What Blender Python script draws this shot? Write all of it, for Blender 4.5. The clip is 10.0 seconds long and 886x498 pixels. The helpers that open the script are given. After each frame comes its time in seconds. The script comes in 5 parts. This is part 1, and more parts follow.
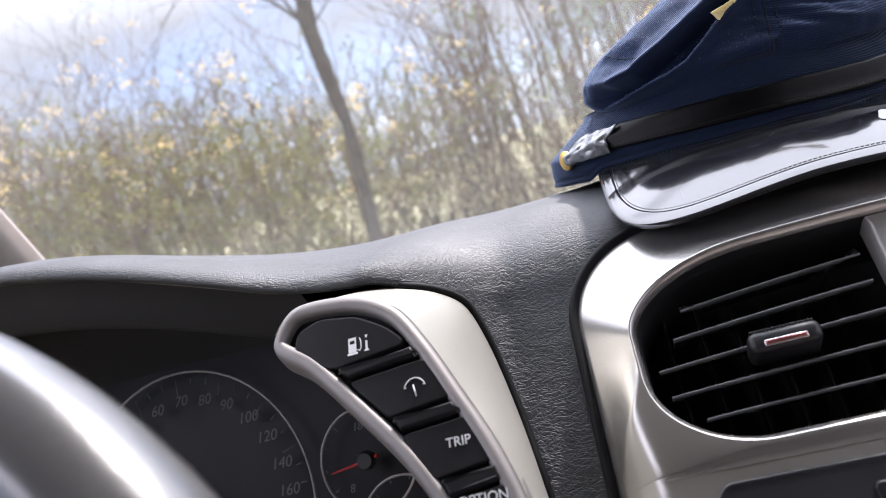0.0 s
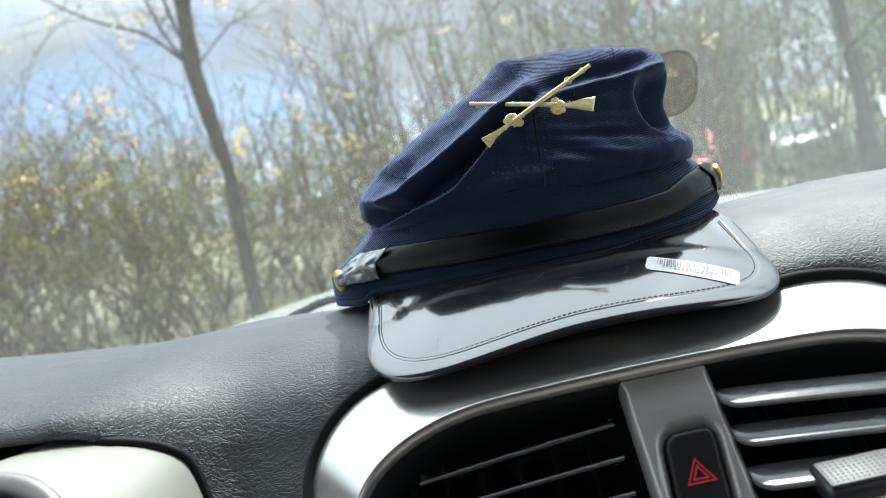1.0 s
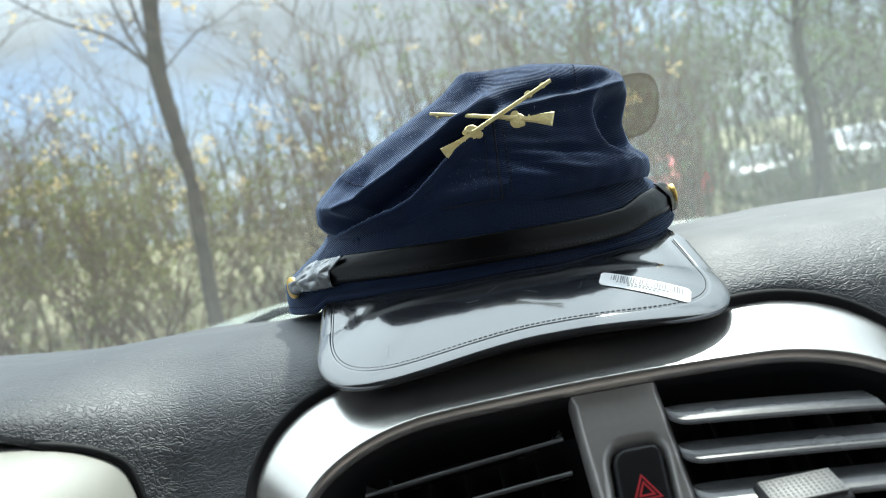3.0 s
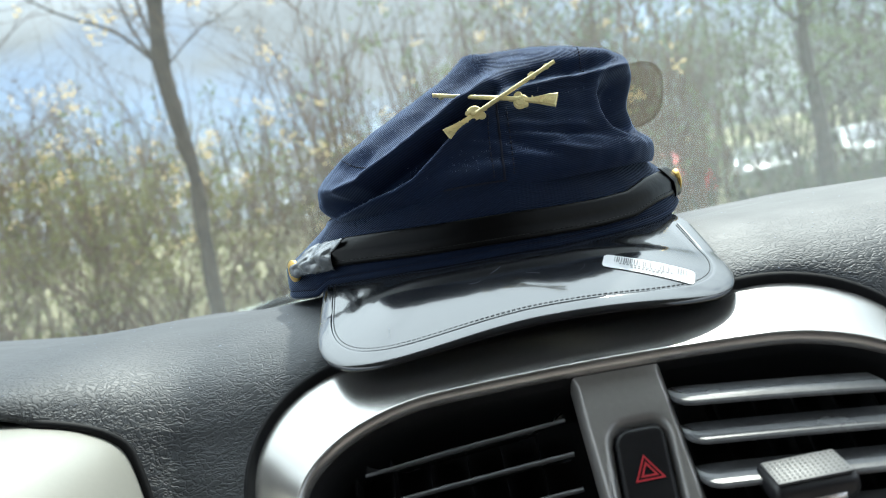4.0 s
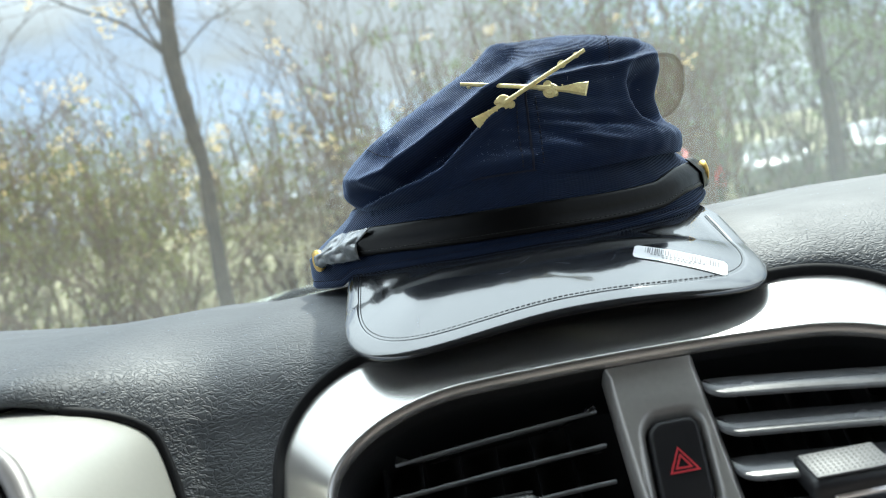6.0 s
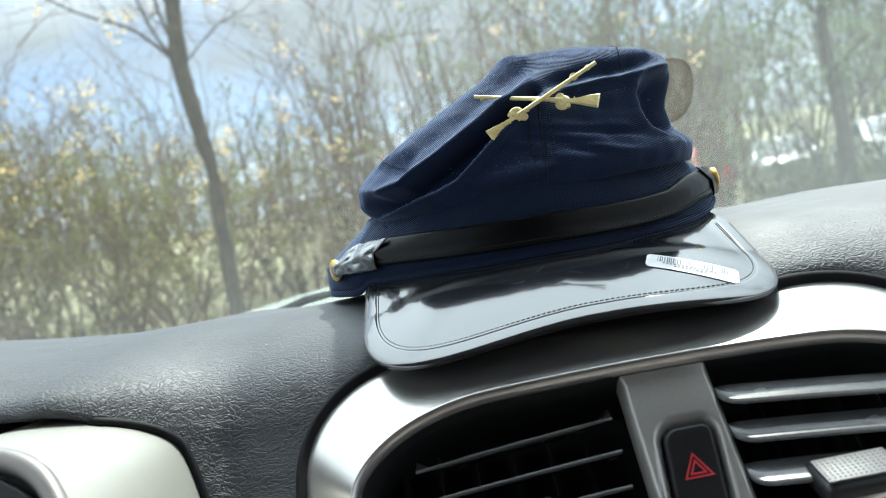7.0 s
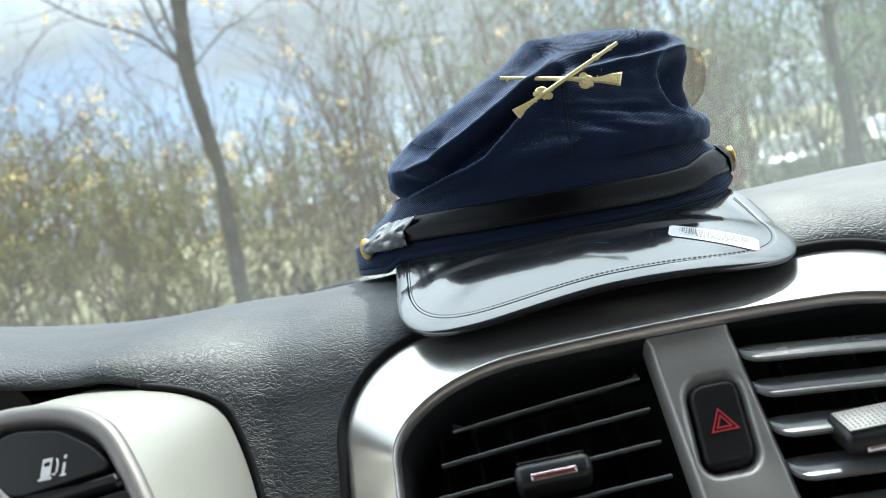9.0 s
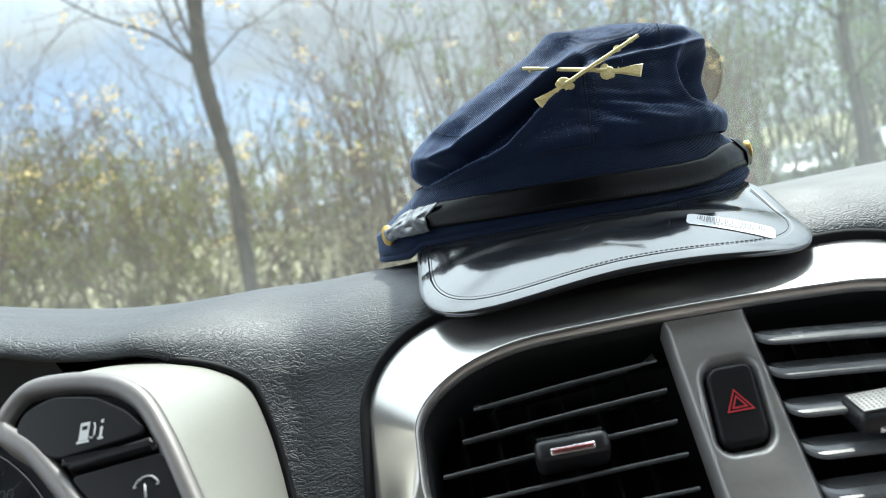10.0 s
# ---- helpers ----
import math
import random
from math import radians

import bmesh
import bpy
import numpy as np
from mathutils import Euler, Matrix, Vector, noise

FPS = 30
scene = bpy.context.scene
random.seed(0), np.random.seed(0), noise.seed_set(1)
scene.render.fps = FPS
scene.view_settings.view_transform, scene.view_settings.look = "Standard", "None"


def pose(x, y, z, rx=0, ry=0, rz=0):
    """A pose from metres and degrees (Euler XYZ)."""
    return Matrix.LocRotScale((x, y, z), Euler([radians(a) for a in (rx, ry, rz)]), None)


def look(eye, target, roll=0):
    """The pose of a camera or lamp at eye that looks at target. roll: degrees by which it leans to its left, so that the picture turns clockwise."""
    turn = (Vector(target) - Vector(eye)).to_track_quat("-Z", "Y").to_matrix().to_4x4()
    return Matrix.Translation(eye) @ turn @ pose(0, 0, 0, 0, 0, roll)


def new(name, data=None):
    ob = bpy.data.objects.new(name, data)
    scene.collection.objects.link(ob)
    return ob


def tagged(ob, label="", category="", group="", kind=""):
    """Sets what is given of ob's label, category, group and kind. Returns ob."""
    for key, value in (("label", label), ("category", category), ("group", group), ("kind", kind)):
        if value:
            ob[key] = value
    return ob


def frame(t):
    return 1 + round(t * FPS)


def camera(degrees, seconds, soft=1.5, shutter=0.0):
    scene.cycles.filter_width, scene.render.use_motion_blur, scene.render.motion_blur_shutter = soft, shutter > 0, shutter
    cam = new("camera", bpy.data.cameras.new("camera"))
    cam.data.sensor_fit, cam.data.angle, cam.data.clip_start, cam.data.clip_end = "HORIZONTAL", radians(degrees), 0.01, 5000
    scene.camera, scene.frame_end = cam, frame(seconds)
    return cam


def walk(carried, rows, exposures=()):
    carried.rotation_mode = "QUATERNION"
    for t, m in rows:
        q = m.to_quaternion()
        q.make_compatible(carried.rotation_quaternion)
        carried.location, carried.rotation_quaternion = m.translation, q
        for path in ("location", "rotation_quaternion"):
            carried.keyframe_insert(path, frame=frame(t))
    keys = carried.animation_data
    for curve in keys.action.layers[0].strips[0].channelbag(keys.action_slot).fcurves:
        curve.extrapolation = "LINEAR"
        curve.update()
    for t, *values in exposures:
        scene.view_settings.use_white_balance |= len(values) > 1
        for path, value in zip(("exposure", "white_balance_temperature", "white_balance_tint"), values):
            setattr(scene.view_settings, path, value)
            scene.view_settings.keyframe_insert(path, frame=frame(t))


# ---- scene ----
cam = camera(60.5, 10.0, soft=0.95)
PATH = [
    (0, (-0.124, -0.387, 0.072), (-0.563, 1.558, -0.082), -16.9),
    (0.5, (-0.082, -0.343, 0.081), (-0.336, 1.637, -0.042), -15.3),
    (1, (-0.052, -0.322, 0.092), (-0.176, 1.671, -0.014), -14.0),
    (1.5, (-0.039, -0.31, 0.089), (-0.089, 1.687, -0.006), -13.1),
    (2, (-0.044, -0.314, 0.09), (-0.065, 1.684, 0.002), -12.6),
    (2.5, (-0.045, -0.318, 0.09), (-0.06, 1.68, 0.005), -12.2),
    (3, (-0.049, -0.319, 0.088), (-0.069, 1.679, 0.002), -12.0),
    (4.5, (-0.051, -0.316, 0.079), (-0.085, 1.682, -0.018), -11.6),
    (5, (-0.058, -0.317, 0.085), (-0.096, 1.68, -0.016), -11.4),
    (5.5, (-0.06, -0.314, 0.079), (-0.105, 1.683, -0.025), -11.3),
    (7, (-0.063, -0.322, 0.086), (-0.135, 1.674, -0.011), -12.0),
    (7.5, (-0.066, -0.328, 0.088), (-0.145, 1.668, -0.007), -12.4),
    (8, (-0.069, -0.326, 0.085), (-0.151, 1.67, -0.009), -12.7),
    (8.5, (-0.069, -0.327, 0.08), (-0.153, 1.669, -0.011), -12.8),
    (9, (-0.077, -0.339, 0.075), (-0.165, 1.657, -0.011), -12.6),
    (9.5, (-0.079, -0.345, 0.071), (-0.175, 1.651, -0.007), -12.2),
    (10, (-0.085, -0.349, 0.067), (-0.195, 1.647, -0.004), -11.7),
]
EXPOSURE = [(0, 1.70, 6420, 24), (0.2, 1.66, 6380, 19), (0.5, 1.56, 6330, 14), (1.0, 1.45, 6220, 6), (2.0, 1.38, 6220, 4), (3.0, 1.38, 6220, 4), (5.5, 1.53, 6220, 4), (10, 1.51, 6220, 5)]
walk(cam, [(t, look(eye, target, roll)) for t, eye, target, roll in PATH], EXPOSURE)

cam.data.dof.use_dof, cam.data.dof.focus_distance, cam.data.dof.aperture_fstop = True, 0.41, 10.0

# ---- light ----
SUN_EL, SUN_AZ = 54.0, 26.0          # degrees up, and to the right of straight ahead
world = bpy.data.worlds.new("sky_world")
scene.world = world
world.use_nodes = True
sky = world.node_tree.nodes.new("ShaderNodeTexSky")
sky.sky_type, sky.sun_disc = "NISHITA", False
sky.sun_elevation, sky.sun_rotation = radians(SUN_EL), radians(SUN_AZ)
sky.air_density, sky.dust_density = 0.8, 0.9
bg = world.node_tree.nodes["Background"]
bg.inputs[1].default_value = 0.092
wn = world.node_tree
w_tc, w_map, w_n, w_r, w_mix = (wn.nodes.new("ShaderNode" + k) for k in ("TexCoord", "Mapping", "TexNoise", "MapRange", "Mix"))
w_map.inputs["Scale"].default_value = (1, 1, 2.2)
w_n.inputs["Scale"].default_value, w_n.inputs["Detail"].default_value = 3.2, 8
w_r.inputs["From Min"].default_value, w_r.inputs["From Max"].default_value = 0.33, 0.60
w_mix.data_type = "RGBA"
wn.links.new(w_tc.outputs["Generated"], w_map.inputs["Vector"])
wn.links.new(w_map.outputs[0], w_n.inputs["Vector"])
w_sep, w_up, w_gain = (wn.nodes.new("ShaderNode" + k) for k in ("SeparateXYZ", "MapRange", "VectorMath"))
w_up.inputs["To Min"].default_value, w_up.inputs["To Max"].default_value = 0.41, 4.0
w_up.inputs["From Min"].default_value = 0.28
w_gain.operation = "SCALE"
w_cover = wn.nodes.new("ShaderNodeMath")                      # more cloud overhead than towards the horizon
w_cover.operation = "MULTIPLY_ADD"
w_cover.inputs[1].default_value = 0.24
wn.links.new(w_sep.outputs["Z"], w_cover.inputs[0])
wn.links.new(w_n.outputs["Fac"], w_cover.inputs[2])
wn.links.new(w_cover.outputs[0], w_r.inputs["Value"])
w_gain.inputs[0].default_value = (6.5, 6.9, 7.4)              # sunlit cloud, brightest overhead
wn.links.new(w_tc.outputs["Generated"], w_sep.inputs[0])
wn.links.new(w_sep.outputs["Z"], w_up.inputs["Value"])
wn.links.new(w_up.outputs[0], w_gain.inputs["Scale"])
wn.links.new(w_gain.outputs[0], w_mix.inputs["B"])
wn.links.new(w_r.outputs[0], w_mix.inputs["Factor"])
wn.links.new(sky.outputs[0], w_mix.inputs["A"])
wn.links.new(w_mix.outputs["Result"], bg.inputs[0])
sun = new("sun", bpy.data.lights.new("sun", "SUN"))
sun.data.energy, sun.data.angle, sun.data.color = 2.2, radians(2.4), (1.0, 0.95, 0.87)
_a, _e = radians(SUN_AZ), radians(SUN_EL)
sun.matrix_world = look((math.sin(_a) * math.cos(_e) * 30, math.cos(_a) * math.cos(_e) * 30, math.sin(_e) * 30), (0, 0, 0))


# ---- materials ----
def material(name, colour, rough=0.5, metal=0.0, coat=0.0, grain=None, bump=None, var=0.15, var_scale=30.0, second=None, spec=0.5):
    """grain: (kind, scale, strength, stretch) of a relief; var: how much the colour wanders, at two scales."""
    m = bpy.data.materials.new(name)
    m.use_nodes = True
    nt = m.node_tree
    b = nt.nodes["Principled BSDF"]
    b.inputs["Roughness"].default_value, b.inputs["Metallic"].default_value = rough, metal
    b.inputs["Coat Weight"].default_value, b.inputs["Coat Roughness"].default_value = coat, 0.06
    b.inputs["Specular IOR Level"].default_value = spec
    tc = nt.nodes.new("ShaderNodeTexCoord")
    n1, n2 = nt.nodes.new("ShaderNodeTexNoise"), nt.nodes.new("ShaderNodeTexNoise")
    n1.inputs["Scale"].default_value, n2.inputs["Scale"].default_value = var_scale, var_scale * 14
    n1.inputs["Detail"].default_value = 5
    add = nt.nodes.new("ShaderNodeMath")
    add.operation = "ADD"
    for n, k in ((n1, 0), (n2, 1)):
        nt.links.new(tc.outputs["Object"], n.inputs["Vector"])
        nt.links.new(n.outputs["Fac"], add.inputs[k])
    ramp = nt.nodes.new("ShaderNodeMapRange")
    ramp.inputs["From Min"].default_value, ramp.inputs["From Max"].default_value = 0.6, 1.4
    nt.links.new(add.outputs[0], ramp.inputs["Value"])
    mix = nt.nodes.new("ShaderNodeMix")
    mix.data_type = "RGBA"
    dark = second or tuple(c * (1 - var) for c in colour)
    mix.inputs["A"].default_value = (*dark, 1)
    mix.inputs["B"].default_value = (*[min(1, c * (1 + (0 if second else var))) for c in colour], 1)
    nt.links.new(ramp.outputs[0], mix.inputs["Factor"])
    nt.links.new(mix.outputs["Result"], b.inputs["Base Color"])
    rr = nt.nodes.new("ShaderNodeMapRange")
    rr.inputs["To Min"].default_value, rr.inputs["To Max"].default_value = max(0.02, rough * 0.8), min(1, rough * 1.2)
    nt.links.new(n1.outputs["Fac"], rr.inputs["Value"])
    nt.links.new(rr.outputs[0], b.inputs["Roughness"])
    if grain:
        kind, scale, strength, stretch = grain
        mp = nt.nodes.new("ShaderNodeMapping")
        mp.inputs["Scale"].default_value = stretch
        nt.links.new(tc.outputs["Object"], mp.inputs["Vector"])
        if kind == "leather":
            v = nt.nodes.new("ShaderNodeTexVoronoi")
            v.feature = "DISTANCE_TO_EDGE"
            v.inputs["Scale"].default_value = scale
            w = nt.nodes.new("ShaderNodeTexNoise")
            w.inputs["Scale"].default_value, w.inputs["Detail"].default_value = scale * 0.4, 3
            wv = nt.nodes.new("ShaderNodeMix")
            wv.data_type = "VECTOR"
            wv.inputs["Factor"].default_value = 0.018
            nt.links.new(mp.outputs[0], w.inputs["Vector"])
            nt.links.new(mp.outputs[0], wv.inputs["A"])
            nt.links.new(w.outputs["Color"], wv.inputs["B"])
            nt.links.new(wv.outputs["Result"], v.inputs["Vector"])
            cl = nt.nodes.new("ShaderNodeMapRange")
            cl.inputs["From Max"].default_value = 0.20
            cl.interpolation_type = "SMOOTHERSTEP"
            nt.links.new(v.outputs["Distance"], cl.inputs["Value"])
            h = cl.outputs[0]
        elif kind == "wrinkle":
            v = nt.nodes.new("ShaderNodeTexNoise")
            v.inputs["Scale"].default_value, v.inputs["Detail"].default_value, v.inputs["Distortion"].default_value = scale, 1.5, 0.6
            nt.links.new(mp.outputs[0], v.inputs["Vector"])
            crisp = nt.nodes.new("ShaderNodeMapRange")
            crisp.interpolation_type = "SMOOTHSTEP"
            crisp.inputs["From Min"].default_value, crisp.inputs["From Max"].default_value = 0.37, 0.60
            nt.links.new(v.outputs["Fac"], crisp.inputs["Value"])
            h = crisp.outputs[0]
        elif kind == "twill":
            rot, dot, wob, line = (nt.nodes.new("ShaderNode" + q) for q in ("CombineXYZ", "VectorMath", "TexNoise", "Math"))
            dot.operation, line.operation = "DOT_PRODUCT", "MULTIPLY_ADD"
            dot.inputs[1].default_value = stretch              # across the ribs
            wob.inputs["Scale"].default_value, wob.inputs["Detail"].default_value = 140, 3
            line.inputs[1].default_value = 0.0005
            apart, fold, back_in = (nt.nodes.new("ShaderNode" + q) for q in ("SeparateXYZ", "Math", "CombineXYZ"))
            shift = nt.nodes.new("ShaderNodeMath")
            shift.operation, fold.operation = "ADD", "ABSOLUTE"          # the ribs of the two halves meet at the front seam
            shift.inputs[1].default_value = 0.018
            nt.links.new(tc.outputs["Object"], apart.inputs[0])
            nt.links.new(apart.outputs["X"], shift.inputs[0])
            nt.links.new(shift.outputs[0], fold.inputs[0])
            nt.links.new(fold.outputs[0], back_in.inputs["X"])
            nt.links.new(apart.outputs["Y"], back_in.inputs["Y"])
            nt.links.new(apart.outputs["Z"], back_in.inputs["Z"])
            nt.links.new(back_in.outputs[0], dot.inputs[0])
            nt.links.new(tc.outputs["Object"], wob.inputs["Vector"])
            nt.links.new(wob.outputs["Fac"], line.inputs[0])
            nt.links.new(dot.outputs["Value"], line.inputs[2])
            nt.links.new(line.outputs[0], rot.inputs["X"])
            v = nt.nodes.new("ShaderNodeTexWave")
            v.wave_type, v.bands_direction = "BANDS", "X"
            v.inputs["Scale"].default_value, v.inputs["Distortion"].default_value = scale, 0.0
            v.inputs["Detail"].default_value, v.inputs["Detail Scale"].default_value = 2.0, 1.4
            nt.links.new(rot.outputs[0], v.inputs["Vector"])
            h = v.outputs["Fac"]
        else:
            v = nt.nodes.new("ShaderNodeTexNoise")
            v.inputs["Scale"].default_value, v.inputs["Detail"].default_value = scale, 6
            nt.links.new(mp.outputs[0], v.inputs["Vector"])
            h = v.outputs["Fac"]
        bp = nt.nodes.new("ShaderNodeBump")
        bp.inputs["Strength"].default_value, bp.inputs["Distance"].default_value = strength, bump or 0.0005
        nt.links.new(h, bp.inputs["Height"])
        nt.links.new(bp.outputs[0], b.inputs["Normal"])
        if kind == "twill":
            lighter = nt.nodes.new("ShaderNodeMix")
            lighter.data_type, lighter.blend_type = "RGBA", "MULTIPLY"
            lighter.inputs["Factor"].default_value = 0.42
            nt.links.new(mix.outputs["Result"], lighter.inputs["A"])
            nt.links.new(h, lighter.inputs["B"])
            nt.links.new(lighter.outputs["Result"], b.inputs["Base Color"])
    return m


PAD = material("grained_dash_vinyl", (0.0165, 0.0195, 0.0245), 0.60, grain=("leather", 310, 0.30, (.62, 1.15, 1.15)), bump=0.0007, var=0.10, spec=0.90)
_nt = PAD.node_tree                                    # grain deeper on the front than on the flat top
_sep, _rng = _nt.nodes.new("ShaderNodeSeparateXYZ"), _nt.nodes.new("ShaderNodeMapRange")
_rng.inputs["From Min"].default_value, _rng.inputs["From Max"].default_value = 0.02, 0.115
_rng.inputs["To Min"].default_value, _rng.inputs["To Max"].default_value = 0.45, 0.15
_nt.links.new(_nt.nodes["Texture Coordinate"].outputs["Object"], _sep.inputs[0])
_nt.links.new(_sep.outputs["Y"], _rng.inputs["Value"])
_nt.links.new(_rng.outputs[0], _nt.nodes["Bump"].inputs["Strength"])
HOOD_IN = material("matt_hood_plastic", (0.0125, 0.0130, 0.0160), 0.75, grain=("noise", 700, 0.3, (1, 1, 1)), bump=0.0003)
SILVER = material("satin_champagne_paint", (0.48, 0.465, 0.445), 0.25, metal=0.80, grain=("noise", 1400, 0.05, (1, 1, 1)), bump=0.0002, var=0.03)
CREAM = material("satin_cream_paint", (0.41, 0.40, 0.355), 0.38, metal=0.25, grain=("noise", 1400, 0.05, (1, 1, 1)), bump=0.0002, var=0.03)
# Same silver paint, darkened to carry the dark cabin's reflection on the pod rim.
RIM_DARKENED = material("silver_paint_darkened", (0.25, 0.232, 0.222), 0.46, metal=0.35, grain=("noise", 1400, 0.05, (1, 1, 1)), bump=0.0002, var=0.04)
STRIP = material("grey_satin_plastic", (0.31, 0.295, 0.28), 0.34, metal=0.40, grain=("noise", 1500, 0.08, (1, 1, 1)), bump=0.0002, var=0.06)
BLACK = material("black_plastic", (0.014, 0.014, 0.016), 0.42, grain=("noise", 1500, 0.15, (1, 1, 1)), bump=0.0002)
SLAT = material("vent_slat_plastic", (0.110, 0.110, 0.115), 0.26, grain=("noise", 1500, 0.15, (1, 1, 1)), bump=0.0002)
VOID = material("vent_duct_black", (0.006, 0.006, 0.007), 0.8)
GASKET = material("black_rubber", (0.006, 0.006, 0.007), 0.65, spec=0.2)
BUTTON = material("button_plastic", (0.0085, 0.0080, 0.0090), 0.42, spec=0.22, grain=("noise", 1800, 0.12, (1, 1, 1)), bump=0.0002)
WHITE_INK = material("white_ink", (0.75, 0.75, 0.75), 0.6, var=0.05)
RED_INK = material("red_ink", (0.45, 0.02, 0.03), 0.5, var=0.08)
RED_CHROME = material("red_tinted_chrome", (0.50, 0.20, 0.20), 0.2, metal=0.9, var=0.08)
CHROME = material("chrome", (0.78, 0.78, 0.80), 0.14, metal=1.0, var=0.03)
KNOB_TOP = material("silver_knob_plastic", (0.10, 0.10, 0.102), 0.45, spec=0.45, var=0.05)
DIAL = material("gauge_face", (0.008, 0.008, 0.0095), 0.5, spec=0.3)
DIAL_INK = material("grey_dial_ink", (0.095, 0.095, 0.105), 0.6)
DIAL_FAINT = material("faint_dial_ink", (0.075, 0.075, 0.082), 0.6)
NEEDLE = material("red_needle", (0.40, 0.03, 0.03), 0.5)
WHEEL = material("black_wheel_leather", (0.075, 0.076, 0.080), 0.30, spec=0.8, coat=1.0, grain=("wrinkle", 700, 0.06, (1, 1, 1)), bump=0.0003, var=0.08)
NAVY = material("navy_cotton_twill", (0.0135, 0.0285, 0.079), 0.85, grain=("twill", 330, 0.34, (.40, .05, .91)), bump=0.0006, var=0.22, var_scale=60, spec=0.25)
NAVY_BAND = material("navy_cotton_twill_band", (0.0120, 0.025, 0.068), 0.85, grain=("twill", 330, 0.50, (.40, .05, .91)), bump=0.0006, var=0.2, var_scale=60, spec=0.25)
THREAD = material("navy_thread", (0.006, 0.009, 0.026), 0.8)
LINT = material("pale_lint", (0.30, 0.34, 0.46), 0.9)
PATENT = material("black_patent_leather", (0.014, 0.015, 0.018), 0.13, coat=0.85, spec=0.6, grain=("noise", 60, 0.10, (1, 1, 1)), bump=0.001, var=0.2)
STRAP = material("black_strap_leather", (0.0045, 0.0045, 0.005), 0.36, spec=0.15, grain=("noise", 160, 0.25, (1, 1, 1)), bump=0.0008)
for cloth in (NAVY, NAVY_BAND):
    fuzz = cloth.node_tree.nodes["Principled BSDF"]
    fuzz.inputs["Sheen Weight"].default_value, fuzz.inputs["Sheen Roughness"].default_value = 0.7, 0.30
    fuzz.inputs["Sheen Tint"].default_value = (0.50, 0.66, 1.0, 1)
STITCH = material("black_thread", (0.008, 0.008, 0.009), 0.7)
FILM = material("grey_plastic_film", (0.16, 0.17, 0.18), 0.15, coat=0.8, grain=("noise", 120, 0.7, (1, 1, 1)), bump=0.002, var=0.3)
GOLD = material("stamped_brass", (1.0, 0.80, 0.42), 0.30, metal=0.20, grain=("noise", 620, 0.55, (1, 1, 1)), bump=0.0008, var=0.12)
BUTTON_BRASS = material("yellow_brass_button", (0.80, 0.52, 0.14), 0.34, metal=0.75, var=0.15, var_scale=300)
LABEL = material("white_paper_label", (0.80, 0.80, 0.82), 0.5, var=0.04)
LABEL_INK = material("grey_label_print", (0.22, 0.22, 0.24), 0.6)
BONNET = material("pale_sage_car_paint", (0.52, 0.58, 0.52), 0.25, metal=0.3, coat=0.6, var=0.04)
LINER = material("grey_headliner", (0.125, 0.12, 0.115), 0.9, grain=("noise", 300, 0.3, (1, 1, 1)))
CABIN = material("dark_cabin_trim", (0.28, 0.24, 0.22), 0.85, var=0.1, var_scale=4)
BARK = material("grey_brown_bark", (0.095, 0.076, 0.062), 0.9, grain=("noise", 40, 1.0, (1, 1, 0.25)), bump=0.02, var_scale=7, second=(0.024, 0.020, 0.018))
TWIG = material("dry_brown_twigs", (0.12, 0.080, 0.056), 0.9, var=0.4, var_scale=3)
TWIG_GREY = material("grey_twigs", (0.12, 0.10, 0.088), 0.9, var=0.4, var_scale=3)
SOIL = material("leaf_litter_and_grass", (0.33, 0.29, 0.18), 0.95, grain=("noise", 12, 1.0, (1, 1, 1)), bump=0.05, var=0.5, var_scale=0.8, second=(0.16, 0.165, 0.08))
# blue-grey here is the haze of distance, mixed into the hill's colour
HILL = material("hazy_blue_hillside", (0.205, 0.225, 0.245), 1.0, var=0.25, var_scale=.02)


def leaf_material(name, colour, second):
    m = material(name, colour, 0.6, var_scale=0.9, second=second, spec=0.3)
    nt = m.node_tree
    b, out = nt.nodes["Principled BSDF"], nt.nodes["Material Output"]
    tr, mx = nt.nodes.new("ShaderNodeBsdfTranslucent"), nt.nodes.new("ShaderNodeMixShader")
    nt.links.new(b.inputs["Base Color"].links[0].from_socket, tr.inputs["Color"])
    mx.inputs[0].default_value = 0.5
    nt.links.new(b.outputs[0], mx.inputs[1])
    nt.links.new(tr.outputs[0], mx.inputs[2])
    nt.links.new(mx.outputs[0], out.inputs["Surface"])
    return m


LEAF_GREEN = leaf_material("young_green_leaves", (0.265, 0.252, 0.098), (0.066, 0.066, 0.030))
LEAF_STRAW = leaf_material("dry_straw_leaves", (0.38, 0.335, 0.23), (0.20, 0.17, 0.105))
LEAF_YELLOW = leaf_material("yellow_catkins", (0.86, 0.69, 0.38), (0.58, 0.42, 0.20))
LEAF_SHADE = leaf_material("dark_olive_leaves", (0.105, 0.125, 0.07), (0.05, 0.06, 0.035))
LEAF_DULL = leaf_material("dull_olive_leaves", (0.20, 0.25, 0.13), (0.11, 0.13, 0.075))


